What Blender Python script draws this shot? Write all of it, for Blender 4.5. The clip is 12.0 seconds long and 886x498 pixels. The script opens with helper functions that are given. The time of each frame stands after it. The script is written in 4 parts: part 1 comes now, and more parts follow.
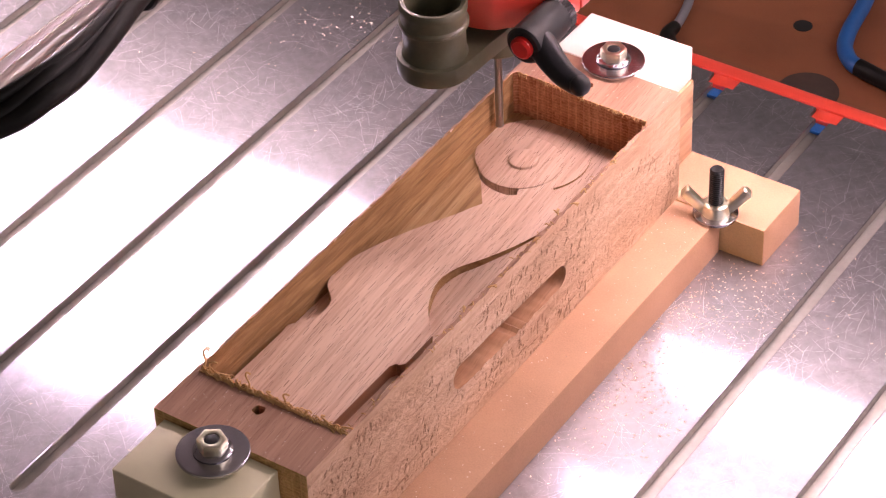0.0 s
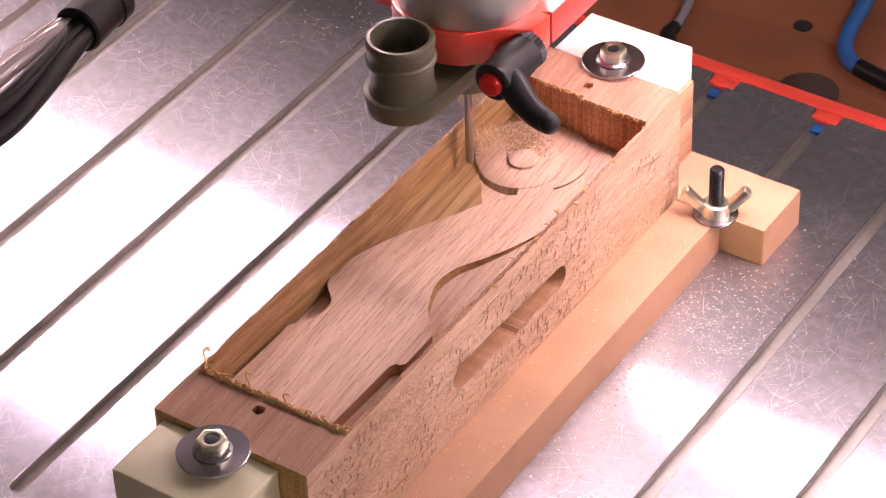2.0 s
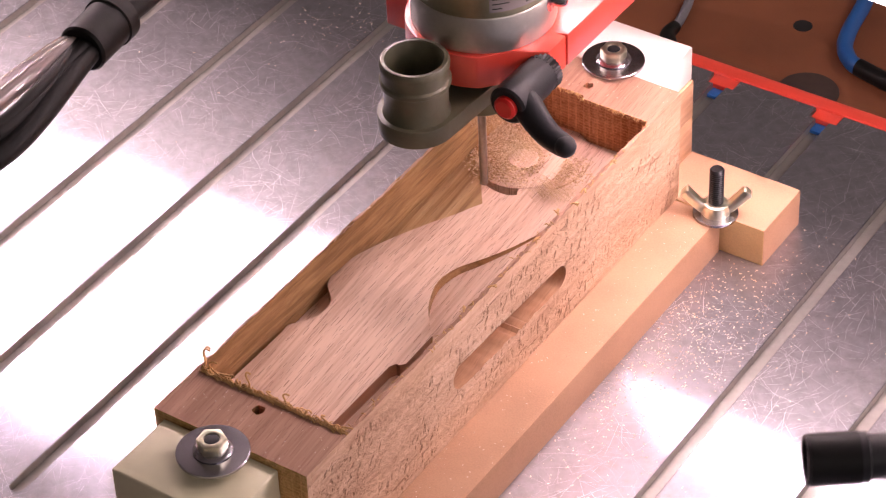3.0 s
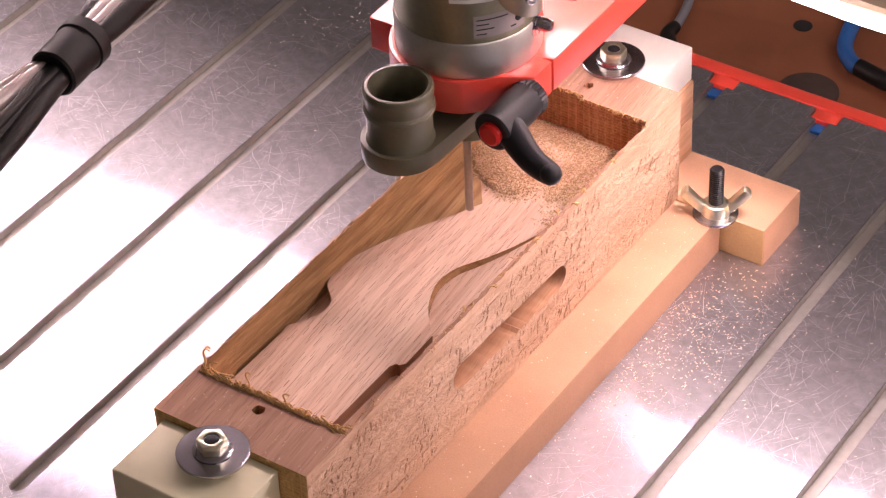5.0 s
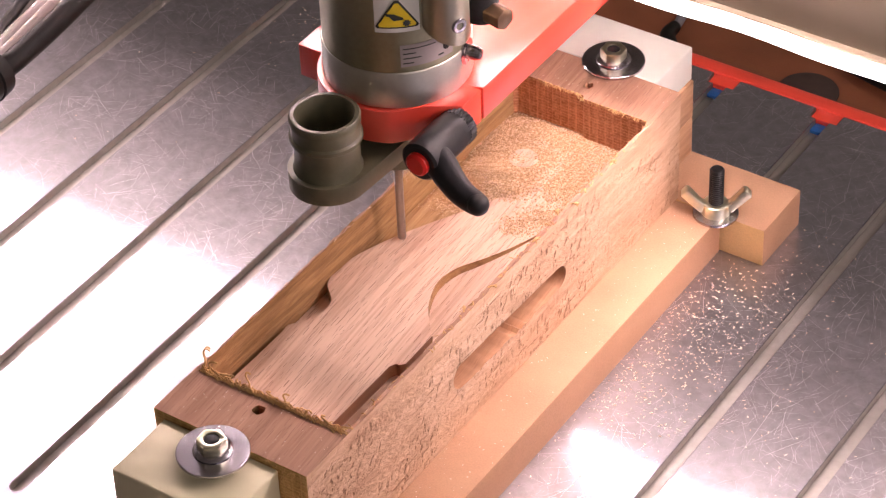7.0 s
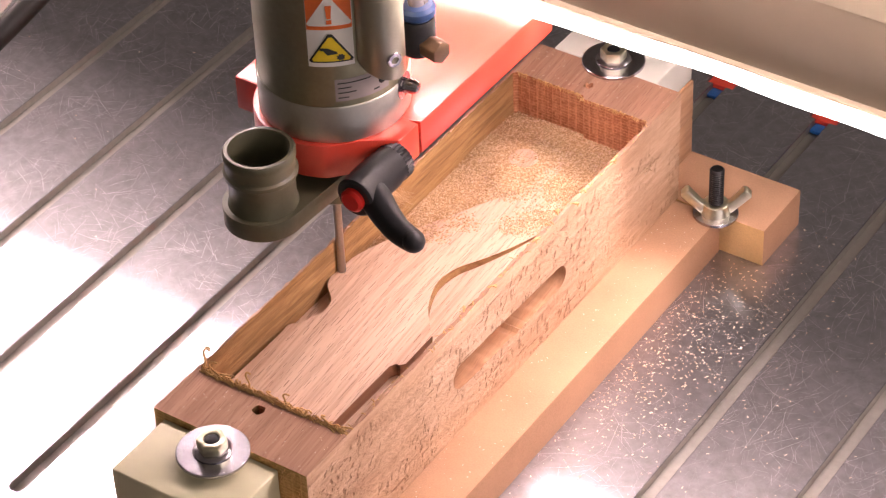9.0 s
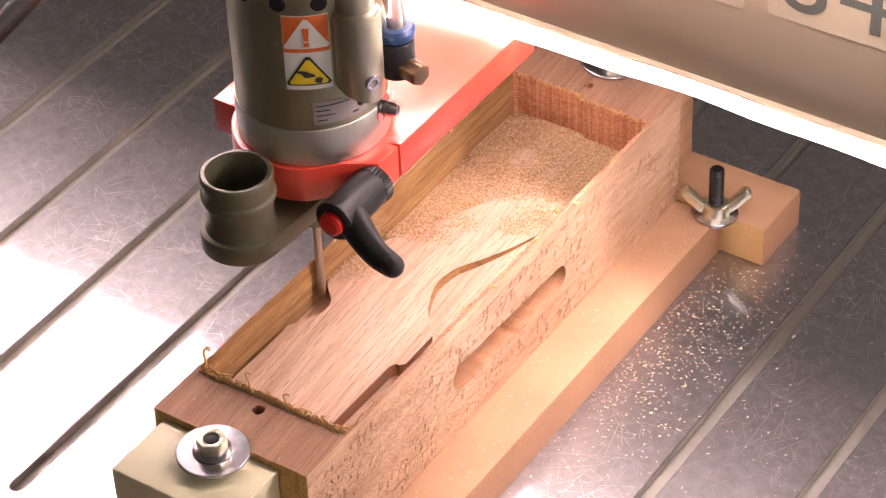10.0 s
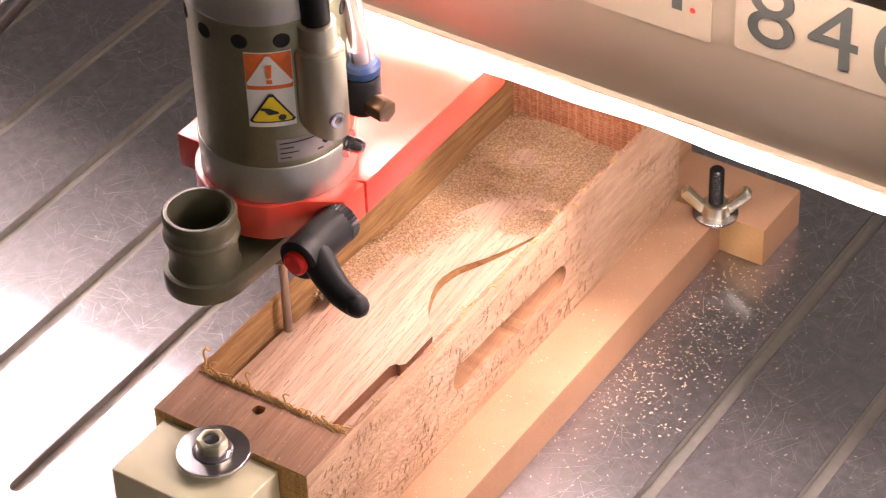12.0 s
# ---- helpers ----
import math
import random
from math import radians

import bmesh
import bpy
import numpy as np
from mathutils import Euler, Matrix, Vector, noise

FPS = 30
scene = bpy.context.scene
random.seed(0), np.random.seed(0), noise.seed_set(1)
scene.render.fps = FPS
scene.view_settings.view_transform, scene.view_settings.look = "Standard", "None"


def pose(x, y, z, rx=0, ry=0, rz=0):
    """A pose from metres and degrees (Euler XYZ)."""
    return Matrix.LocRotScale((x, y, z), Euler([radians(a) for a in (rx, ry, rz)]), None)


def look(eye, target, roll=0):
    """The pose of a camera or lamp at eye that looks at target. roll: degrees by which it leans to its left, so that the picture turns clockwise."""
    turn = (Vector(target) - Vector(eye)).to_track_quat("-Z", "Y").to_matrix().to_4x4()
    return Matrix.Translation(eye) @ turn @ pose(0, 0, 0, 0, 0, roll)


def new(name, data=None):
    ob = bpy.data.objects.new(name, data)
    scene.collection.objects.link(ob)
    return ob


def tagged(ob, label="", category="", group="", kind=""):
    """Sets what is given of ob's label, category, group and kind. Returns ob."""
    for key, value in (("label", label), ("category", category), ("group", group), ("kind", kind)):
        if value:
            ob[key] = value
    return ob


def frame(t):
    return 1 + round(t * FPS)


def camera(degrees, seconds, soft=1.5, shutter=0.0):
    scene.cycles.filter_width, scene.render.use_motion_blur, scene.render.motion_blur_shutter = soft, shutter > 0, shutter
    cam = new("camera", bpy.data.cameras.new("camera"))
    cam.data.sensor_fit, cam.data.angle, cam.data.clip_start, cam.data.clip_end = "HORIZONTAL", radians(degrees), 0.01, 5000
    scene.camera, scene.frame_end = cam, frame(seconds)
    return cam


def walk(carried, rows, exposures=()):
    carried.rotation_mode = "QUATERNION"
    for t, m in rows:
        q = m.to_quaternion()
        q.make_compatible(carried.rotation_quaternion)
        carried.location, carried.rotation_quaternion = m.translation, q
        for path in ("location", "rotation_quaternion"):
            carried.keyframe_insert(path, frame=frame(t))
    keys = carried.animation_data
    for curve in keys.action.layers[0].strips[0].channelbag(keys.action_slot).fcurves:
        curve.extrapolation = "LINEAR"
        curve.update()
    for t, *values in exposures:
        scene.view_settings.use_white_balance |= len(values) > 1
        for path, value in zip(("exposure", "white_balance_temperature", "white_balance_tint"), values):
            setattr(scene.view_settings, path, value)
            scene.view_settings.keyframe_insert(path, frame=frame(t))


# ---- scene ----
import itertools

MM = 0.001
cam = camera(18.464, 12.0, soft=1.25, shutter=0.4)
EYE = pose(0.5501, -0.4962, 0.7041, 50.3622, 2.0128, 33.5938)
walk(cam, [(0, EYE), (12.0, EYE)], [(0, 0.17, 6600, 24), (4, 0.2, 6720, 23), (12.0, 0.22, 7000, 11)])

# ---------------------------------------------------------------- light
world = bpy.data.worlds.new("room_air")
scene.world = world
world.use_nodes = True
world.node_tree.nodes["Background"].inputs[0].default_value = (0.9, 0.93, 1.0, 1)
world.node_tree.nodes["Background"].inputs[1].default_value = 0.25


def area_lamp(name, eye, target, w, h, power, colour):
    data = bpy.data.lights.new(name, "AREA")
    data.shape, data.size, data.size_y, data.energy, data.color = "RECTANGLE", w, h, power, colour
    ob = new(name, data)
    ob.matrix_world = look(eye, target)
    return ob


# added fill lamps, neither seen: one under the ceiling, one at the wall opening
area_lamp("ceiling_fill", (1.35, 1.5, 1.63), (1.2, 1.7, 0), 1.2, 0.6, 13, (1.0, 0.9, 0.87))
area_lamp("side_fill", (2.45, -0.95, 1.0), (0.1, 0.15, 0), 1.7, 1.25, 7.5, (1.0, 0.9, 0.87))


# ---------------------------------------------------------------- materials
def material(name):
    m = bpy.data.materials.new(name)
    m.use_nodes = True
    nt = m.node_tree
    return m, nt, nt.nodes["Principled BSDF"]


def node(nt, kind, **values):
    n = nt.nodes.new(kind)
    for k, v in values.items():
        if k in n.inputs:
            n.inputs[k].default_value = v
    return n


def coords(nt, scale, turn=(0, 0, 0)):
    """Object coordinates, turned first and then stretched."""
    out = nt.nodes.new("ShaderNodeTexCoord").outputs["Object"]
    for key, value in (("Rotation", turn), ("Scale", scale)):
        mp = nt.nodes.new("ShaderNodeMapping")
        mp.inputs[key].default_value = value
        nt.links.new(out, mp.inputs["Vector"])
        out = mp.outputs["Vector"]
    return out


def noise_tex(nt, vec, scale, detail=4, rough=0.55):
    n = nt.nodes.new("ShaderNodeTexNoise")
    n.inputs["Scale"].default_value = scale
    n.inputs["Detail"].default_value = detail
    n.inputs["Roughness"].default_value = rough
    nt.links.new(vec, n.inputs["Vector"])
    return n.outputs["Fac"]


def ramp(nt, fac, stops):
    r = nt.nodes.new("ShaderNodeValToRGB")
    el = r.color_ramp.elements
    while len(el) < len(stops):
        el.new(0.5)
    for e, (p, c) in zip(el, stops):
        e.position = p
        e.color = (*c, 1) if len(c) == 3 else c
    nt.links.new(fac, r.inputs["Fac"])
    return r.outputs["Color"]


def mix(nt, fac, a, b, mode="MIX"):
    m = nt.nodes.new("ShaderNodeMix")
    m.data_type, m.blend_type = "RGBA", mode
    for sock, v in ((m.inputs["Factor"], fac), (m.inputs[6], a), (m.inputs[7], b)):
        if isinstance(v, (int, float)):
            sock.default_value = v
        elif isinstance(v, tuple):
            sock.default_value = (*v, 1)
        else:
            nt.links.new(v, sock)
    return m.outputs[2]


def math_node(nt, op, a, b=0.0):
    m = nt.nodes.new("ShaderNodeMath")
    m.operation = op
    for sock, v in zip(m.inputs, (a, b)):
        if isinstance(v, (int, float)):
            sock.default_value = v
        else:
            nt.links.new(v, sock)
    return m.outputs[0]


def bump(nt, bsdf, height, strength, distance):
    b = nt.nodes.new("ShaderNodeBump")
    b.inputs["Strength"].default_value = strength
    b.inputs["Distance"].default_value = distance
    nt.links.new(height, b.inputs["Height"])
    nt.links.new(b.outputs["Normal"], bsdf.inputs["Normal"])


def strokes(nt, scale, length, width, angle, spread, axes="XY", bend=0.0, shift=0.0, few=0.0):
    """Mask of single thin strokes, one a cell, each of its own angle, length and depth. axes: the plane they lie in."""
    sep = nt.nodes.new("ShaderNodeSeparateXYZ")
    nt.links.new(nt.nodes.new("ShaderNodeTexCoord").outputs["Object"], sep.inputs[0])
    flat = nt.nodes.new("ShaderNodeCombineXYZ")
    for k, axis in enumerate(axes):
        nt.links.new(math_node(nt, "ADD", sep.outputs[axis], shift * (k + 1)), flat.inputs[k])
    cell = nt.nodes.new("ShaderNodeTexVoronoi")
    cell.voronoi_dimensions = "2D"
    cell.inputs["Scale"].default_value = scale
    nt.links.new(flat.outputs[0], cell.inputs["Vector"])
    d = nt.nodes.new("ShaderNodeVectorMath")
    d.operation = "SUBTRACT"
    nt.links.new(flat.outputs[0], d.inputs[0])
    nt.links.new(cell.outputs["Position"], d.inputs[1])
    dx, rnd = nt.nodes.new("ShaderNodeSeparateXYZ"), nt.nodes.new("ShaderNodeSeparateColor")
    nt.links.new(d.outputs[0], dx.inputs[0])
    nt.links.new(cell.outputs["Color"], rnd.inputs[0])
    turn = math_node(nt, "ADD", math_node(nt, "MULTIPLY", math_node(nt, "SUBTRACT", rnd.outputs[0], 0.5), spread), angle)
    c, s_ = math_node(nt, "COSINE", turn), math_node(nt, "SINE", turn)
    along = math_node(nt, "ADD", math_node(nt, "MULTIPLY", dx.outputs[0], c), math_node(nt, "MULTIPLY", dx.outputs[1], s_))
    across = math_node(nt, "SUBTRACT", math_node(nt, "MULTIPLY", dx.outputs[1], c), math_node(nt, "MULTIPLY", dx.outputs[0], s_))
    if bend:
        arc = math_node(nt, "MULTIPLY", math_node(nt, "MULTIPLY", along, along), math_node(nt, "MULTIPLY", math_node(nt, "SUBTRACT", rnd.outputs[1], 0.5), bend))
        across = math_node(nt, "ADD", across, arc)
    thin = math_node(nt, "MAXIMUM", math_node(nt, "SUBTRACT", 1.0, math_node(nt, "DIVIDE", math_node(nt, "ABSOLUTE", across), width)), 0.0)
    ends = math_node(nt, "MAXIMUM", math_node(nt, "SUBTRACT", 1.0, math_node(nt, "DIVIDE", math_node(nt, "ABSOLUTE", along), length)), 0.0)
    ends = math_node(nt, "MINIMUM", math_node(nt, "MULTIPLY", ends, 2.5), 1.0)
    deep = math_node(nt, "MAXIMUM", math_node(nt, "DIVIDE", math_node(nt, "SUBTRACT", rnd.outputs[2], few), 1.0 - few), 0.0)
    return math_node(nt, "MULTIPLY", math_node(nt, "MULTIPLY", thin, ends), deep)


def most(nt, masks):
    out = masks[0]
    for m in masks[1:]:
        out = math_node(nt, "MAXIMUM", out, m)
    return out


def plain(name, colour, rough=0.5, metal=0.0, grain=0.12, size=400, relief=0.0003, coat=0.0):
    """Painted, moulded or machined surface with slight mottling at two scales."""
    m, nt, b = material(name)
    v = coords(nt, (1, 1, 1))
    n1, n2 = noise_tex(nt, v, size), noise_tex(nt, v, size / 9, 3)
    dark = tuple(c * (1 - grain) for c in colour)
    light = tuple(min(1, c * (1 + grain)) for c in colour)
    c = ramp(nt, math_node(nt, "MULTIPLY", math_node(nt, "ADD", n1, n2), 0.5), [(0.3, dark), (0.7, light)])
    nt.links.new(c, b.inputs["Base Color"])
    r = math_node(nt, "ADD", math_node(nt, "MULTIPLY", n2, 0.16), rough - 0.08)
    nt.links.new(r, b.inputs["Roughness"])
    b.inputs["Metallic"].default_value = metal
    b.inputs["Coat Weight"].default_value = coat
    if relief:
        bump(nt, b, n1, 0.25, relief)
    return m


def glow(name, colour, strength):
    m, nt, b = material(name)
    b.inputs["Base Color"].default_value = (0.9, 0.9, 0.9, 1)
    b.inputs["Emission Color"].default_value = (*colour, 1)
    b.inputs["Emission Strength"].default_value = strength
    return m


def wood(name, pale, mid, dark, pore, rough=0.6, relief=0.0004, pores=0.5, axes="XY", swirl=0.0):
    """Straight-grained hardwood: bands, fibres and short dark pores along Y, on the plane named by axes."""
    m, nt, b = material(name)
    bv = coords(nt, (150, 9, 90), (0, 0, -0.06))
    bands = noise_tex(nt, bv, 1.0, 3)
    if swirl:
        bands.node.inputs["Distortion"].default_value = swirl
    fibre = noise_tex(nt, coords(nt, (1500, 40, 900), (0, 0, -0.06)), 1.0, 4, 0.6)
    blotch = noise_tex(nt, coords(nt, (1, 1, 1)), 28, 3)
    stripe = noise_tex(nt, coords(nt, (520, 14, 420), (0, 0, -0.07)), 1.0, 2, 0.5)
    along = 1.64 if axes == "XY" else 0.05
    pv = most(nt, [strokes(nt, 210, 0.0042, 0.00017, along, 0.08, axes, few=0.3), strokes(nt, 330, 0.0028, 0.00013, along, 0.1, axes, shift=0.37, few=0.2), strokes(nt, 110, 0.0075, 0.00018, along, 0.06, axes, shift=0.71, few=0.5)])
    c = ramp(nt, math_node(nt, "ADD", math_node(nt, "MULTIPLY", bands, 0.6), math_node(nt, "MULTIPLY", fibre, 0.4)),
             [(0.32, dark), (0.5, mid), (0.66, pale)])
    c = mix(nt, ramp(nt, blotch, [(0.4, (0, 0, 0)), (0.7, (0.35, 0.35, 0.35))]), c, mid)
    c = mix(nt, ramp(nt, stripe, [(0.5, (0, 0, 0)), (0.66, (0.65, 0.65, 0.65))]), c, dark)
    pm = math_node(nt, "MINIMUM", math_node(nt, "MULTIPLY", pv, 1.3 * pores), 0.8)
    c = mix(nt, pm, c, pore)
    nt.links.new(c, b.inputs["Base Color"])
    b.inputs["Roughness"].default_value = rough
    b.inputs["Specular IOR Level"].default_value = 0.3
    bump(nt, b, math_node(nt, "SUBTRACT", fibre, math_node(nt, "MULTIPLY", pm, 0.6)), 0.5, relief)
    return m


WOOD = wood("milled_mahogany", (0.8, 0.6, 0.455), (0.72, 0.51, 0.38), (0.54, 0.34, 0.235), (0.22, 0.09, 0.06), pores=0.9)
# aged sawn tone of the rim tops; on island flanks it paints shade
WOOD_OLD_SHADE = wood("sawn_and_shaded_mahogany", (0.5, 0.3, 0.205), (0.42, 0.24, 0.16), (0.32, 0.17, 0.11), (0.14, 0.06, 0.04), rough=0.7, pores=0.6)
# golden grain, darkened to hold the pocket floor's shade and dust
WOOD_GOLD_SHADE = wood("golden_shaded_mahogany", (0.6, 0.41, 0.22), (0.48, 0.3, 0.14), (0.27, 0.145, 0.06), (0.14, 0.07, 0.035), rough=0.75, relief=0.0008, pores=0.5, swirl=1.8)
# golden grain, its tone lowered to paint shade on upright pocket faces
WOOD_SIDE_SHADE = wood("shaded_mahogany_wall", (0.5, 0.31, 0.14), (0.37, 0.21, 0.09), (0.2, 0.105, 0.042), (0.12, 0.06, 0.03), rough=0.75, relief=0.001, pores=0.4, axes="YZ", swirl=1.6)


def rough_wood():
    """Sawn face with torn fibres: short slanting tears, pits and coarse grain."""
    m, nt, b = material("torn_grain_mahogany")
    fibre = noise_tex(nt, coords(nt, (600, 60, 400)), 1.0, 4, 0.65)
    tear = noise_tex(nt, coords(nt, (330, 190, 330), (0.5, 0, 0)), 1.0, 4, 0.7)
    where = ramp(nt, noise_tex(nt, coords(nt, (1, 1, 1)), 32, 3), [(0.4, (0.1, 0.1, 0.1)), (0.6, (1, 1, 1))])
    blotch = noise_tex(nt, coords(nt, (40, 22, 60)), 1.0, 4)
    c = ramp(nt, math_node(nt, "ADD", math_node(nt, "MULTIPLY", fibre, 0.5), math_node(nt, "MULTIPLY", blotch, 0.5)),
             [(0.34, (0.5, 0.3, 0.19)), (0.5, (0.65, 0.42, 0.275)), (0.64, (0.77, 0.54, 0.38))])
    gash = most(nt, [strokes(nt, 150, 0.0034, 0.0012, 1.3, 0.7, "YZ", few=0.5), strokes(nt, 260, 0.002, 0.0008, 1.3, 0.9, "YZ", shift=0.43, few=0.4), strokes(nt, 120, 0.006, 0.0004, 0.05, 0.2, "YZ", shift=0.83, few=0.3)])
    # the upper edge and the far end were planed and stayed smooth
    sep = nt.nodes.new("ShaderNodeSeparateXYZ")
    nt.links.new(nt.nodes.new("ShaderNodeTexCoord").outputs["Object"], sep.inputs[0])
    rise = math_node(nt, "MULTIPLY", math_node(nt, "MAXIMUM", math_node(nt, "SUBTRACT", sep.outputs["Y"], 0.205), 0.0), 0.35)
    level = math_node(nt, "ADD", math_node(nt, "ADD", sep.outputs["Z"], rise), math_node(nt, "MULTIPLY", blotch, 0.008))
    gate = nt.nodes.new("ShaderNodeMapRange")
    gate.inputs["From Min"].default_value, gate.inputs["From Max"].default_value = 0.0655, 0.0705
    gate.inputs["To Min"].default_value, gate.inputs["To Max"].default_value = 1.0, 0.12
    nt.links.new(level, gate.inputs["Value"])
    gate = gate.outputs[0]
    warped = ramp(nt, noise_tex(nt, coords(nt, (900, 620, 480), (0.3, 0, 0)), 1.0, 4, 0.6), [(0.44, (0, 0, 0)), (0.56, (1, 1, 1))])
    tm = math_node(nt, "MINIMUM", math_node(nt, "MULTIPLY", math_node(nt, "MULTIPLY", gash, math_node(nt, "MULTIPLY", where, warped)), 1.8), 0.7)
    pit = ramp(nt, noise_tex(nt, coords(nt, (1000, 420, 700), (0.6, 0, 0)), 1.0, 3, 0.6), [(0.6, (0, 0, 0)), (0.72, (0.4, 0.4, 0.4))])
    tm = math_node(nt, "MULTIPLY", math_node(nt, "MAXIMUM", tm, math_node(nt, "MULTIPLY", pit, where)), gate)
    c = mix(nt, tm, c, (0.4, 0.21, 0.12))
    nt.links.new(c, b.inputs["Base Color"])
    b.inputs["Roughness"].default_value = 0.85
    b.inputs["Specular IOR Level"].default_value = 0.2
    bump(nt, b, math_node(nt, "SUBTRACT", math_node(nt, "ADD", fibre, math_node(nt, "MULTIPLY", math_node(nt, "MULTIPLY", tear, gate), 1.5)), math_node(nt, "MULTIPLY", tm, 2.2)), 1.0, 0.0008)
    return m


TORN = rough_wood()


def end_grain(name, a, b_, c_):
    """Milled end grain with upright cutter marks."""
    m, nt, b = material(name)
    lines = noise_tex(nt, coords(nt, (500, 500, 25)), 1.0, 2)
    cross = noise_tex(nt, coords(nt, (900, 900, 900)), 1.0, 3)
    rows = noise_tex(nt, coords(nt, (60, 60, 700)), 1.0, 2)
    f = math_node(nt, "ADD", math_node(nt, "MULTIPLY", lines, 0.4), math_node(nt, "ADD", math_node(nt, "MULTIPLY", cross, 0.4), math_node(nt, "MULTIPLY", rows, 0.2)))
    grid = None
    for axis, sc, lo in (("X", 87, 0.93), ("Z", 230, 0.8)):
        w = nt.nodes.new("ShaderNodeTexWave")
        w.bands_direction = axis
        w.inputs["Scale"].default_value, w.inputs["Distortion"].default_value = sc, 0.4
        nt.links.new(coords(nt, (1, 1, 1)), w.inputs["Vector"])
        g = ramp(nt, w.outputs["Fac"], [(lo, (0, 0, 0)), (1.0, (0.45, 0.45, 0.45))])
        grid = g if grid is None else math_node(nt, "MAXIMUM", grid, g)
    c = ramp(nt, f, [(0.38, a), (0.5, b_), (0.62, c_)])
    nt.links.new(mix(nt, math_node(nt, "MULTIPLY", grid, math_node(nt, "ADD", cross, 0.2)), c, tuple(min(1, x * 1.5) for x in c_)), b.inputs["Base Color"])
    b.inputs["Roughness"].default_value = 0.85
    b.inputs["Specular IOR Level"].default_value = 0.15
    bump(nt, b, f, 0.7, 0.0007)
    return m


END = end_grain("end_grain_mahogany", (0.34, 0.135, 0.065), (0.5, 0.22, 0.12), (0.64, 0.33, 0.19))
END_PALE = end_grain("sawn_end_mahogany", (0.5, 0.3, 0.11), (0.62, 0.4, 0.16), (0.75, 0.52, 0.24))
FIBRE = plain("loose_wood_fibre", (0.66, 0.41, 0.18), 0.9, grain=0.3, size=900)


def loose(name, dark, mid, light):
    """Loose bits, each of its own tone."""
    m, nt, b = material(name)
    geo = nt.nodes.new("ShaderNodeNewGeometry")
    nt.links.new(ramp(nt, geo.outputs["Random Per Island"], [(0.0, dark), (0.5, mid), (1.0, light)]), b.inputs["Base Color"])
    b.inputs["Roughness"].default_value = 0.9
    b.inputs["Specular IOR Level"].default_value = 0.15
    return m


DUST = loose("sawdust", (0.36, 0.21, 0.1), (0.62, 0.42, 0.24), (0.84, 0.66, 0.46))
CHIP = loose("wood_chip", (0.62, 0.44, 0.31), (0.82, 0.66, 0.52), (0.92, 0.82, 0.7))


def mdf(name, base):
    m, nt, b = material(name)
    v = coords(nt, (1, 1, 1))
    n1, n2 = noise_tex(nt, v, 1500, 3, 0.7), noise_tex(nt, v, 22, 4)
    f = math_node(nt, "ADD", math_node(nt, "MULTIPLY", n1, 0.45), math_node(nt, "MULTIPLY", n2, 0.55))
    nt.links.new(ramp(nt, f, [(0.32, tuple(x * 0.78 for x in base)), (0.5, base), (0.7, tuple(x * 1.15 for x in base))]), b.inputs["Base Color"])
    b.inputs["Roughness"].default_value = 0.75
    b.inputs["Specular IOR Level"].default_value = 0.25
    bump(nt, b, n1, 0.3, 0.0003)
    return m


MDF = mdf("mdf_face", (0.55, 0.33, 0.205))
MDF_EDGE = mdf("mdf_cut_edge", (0.46, 0.255, 0.145))
MDF_END = mdf("mdf_sawn_end", (0.62, 0.39, 0.17))
# packing pieces' own colour; inside the block's slot it paints shade
SOFT = wood("packing_and_slot_shade_wood", (0.66, 0.4, 0.24), (0.58, 0.33, 0.19), (0.46, 0.25, 0.14), (0.3, 0.15, 0.08), pores=0.3)


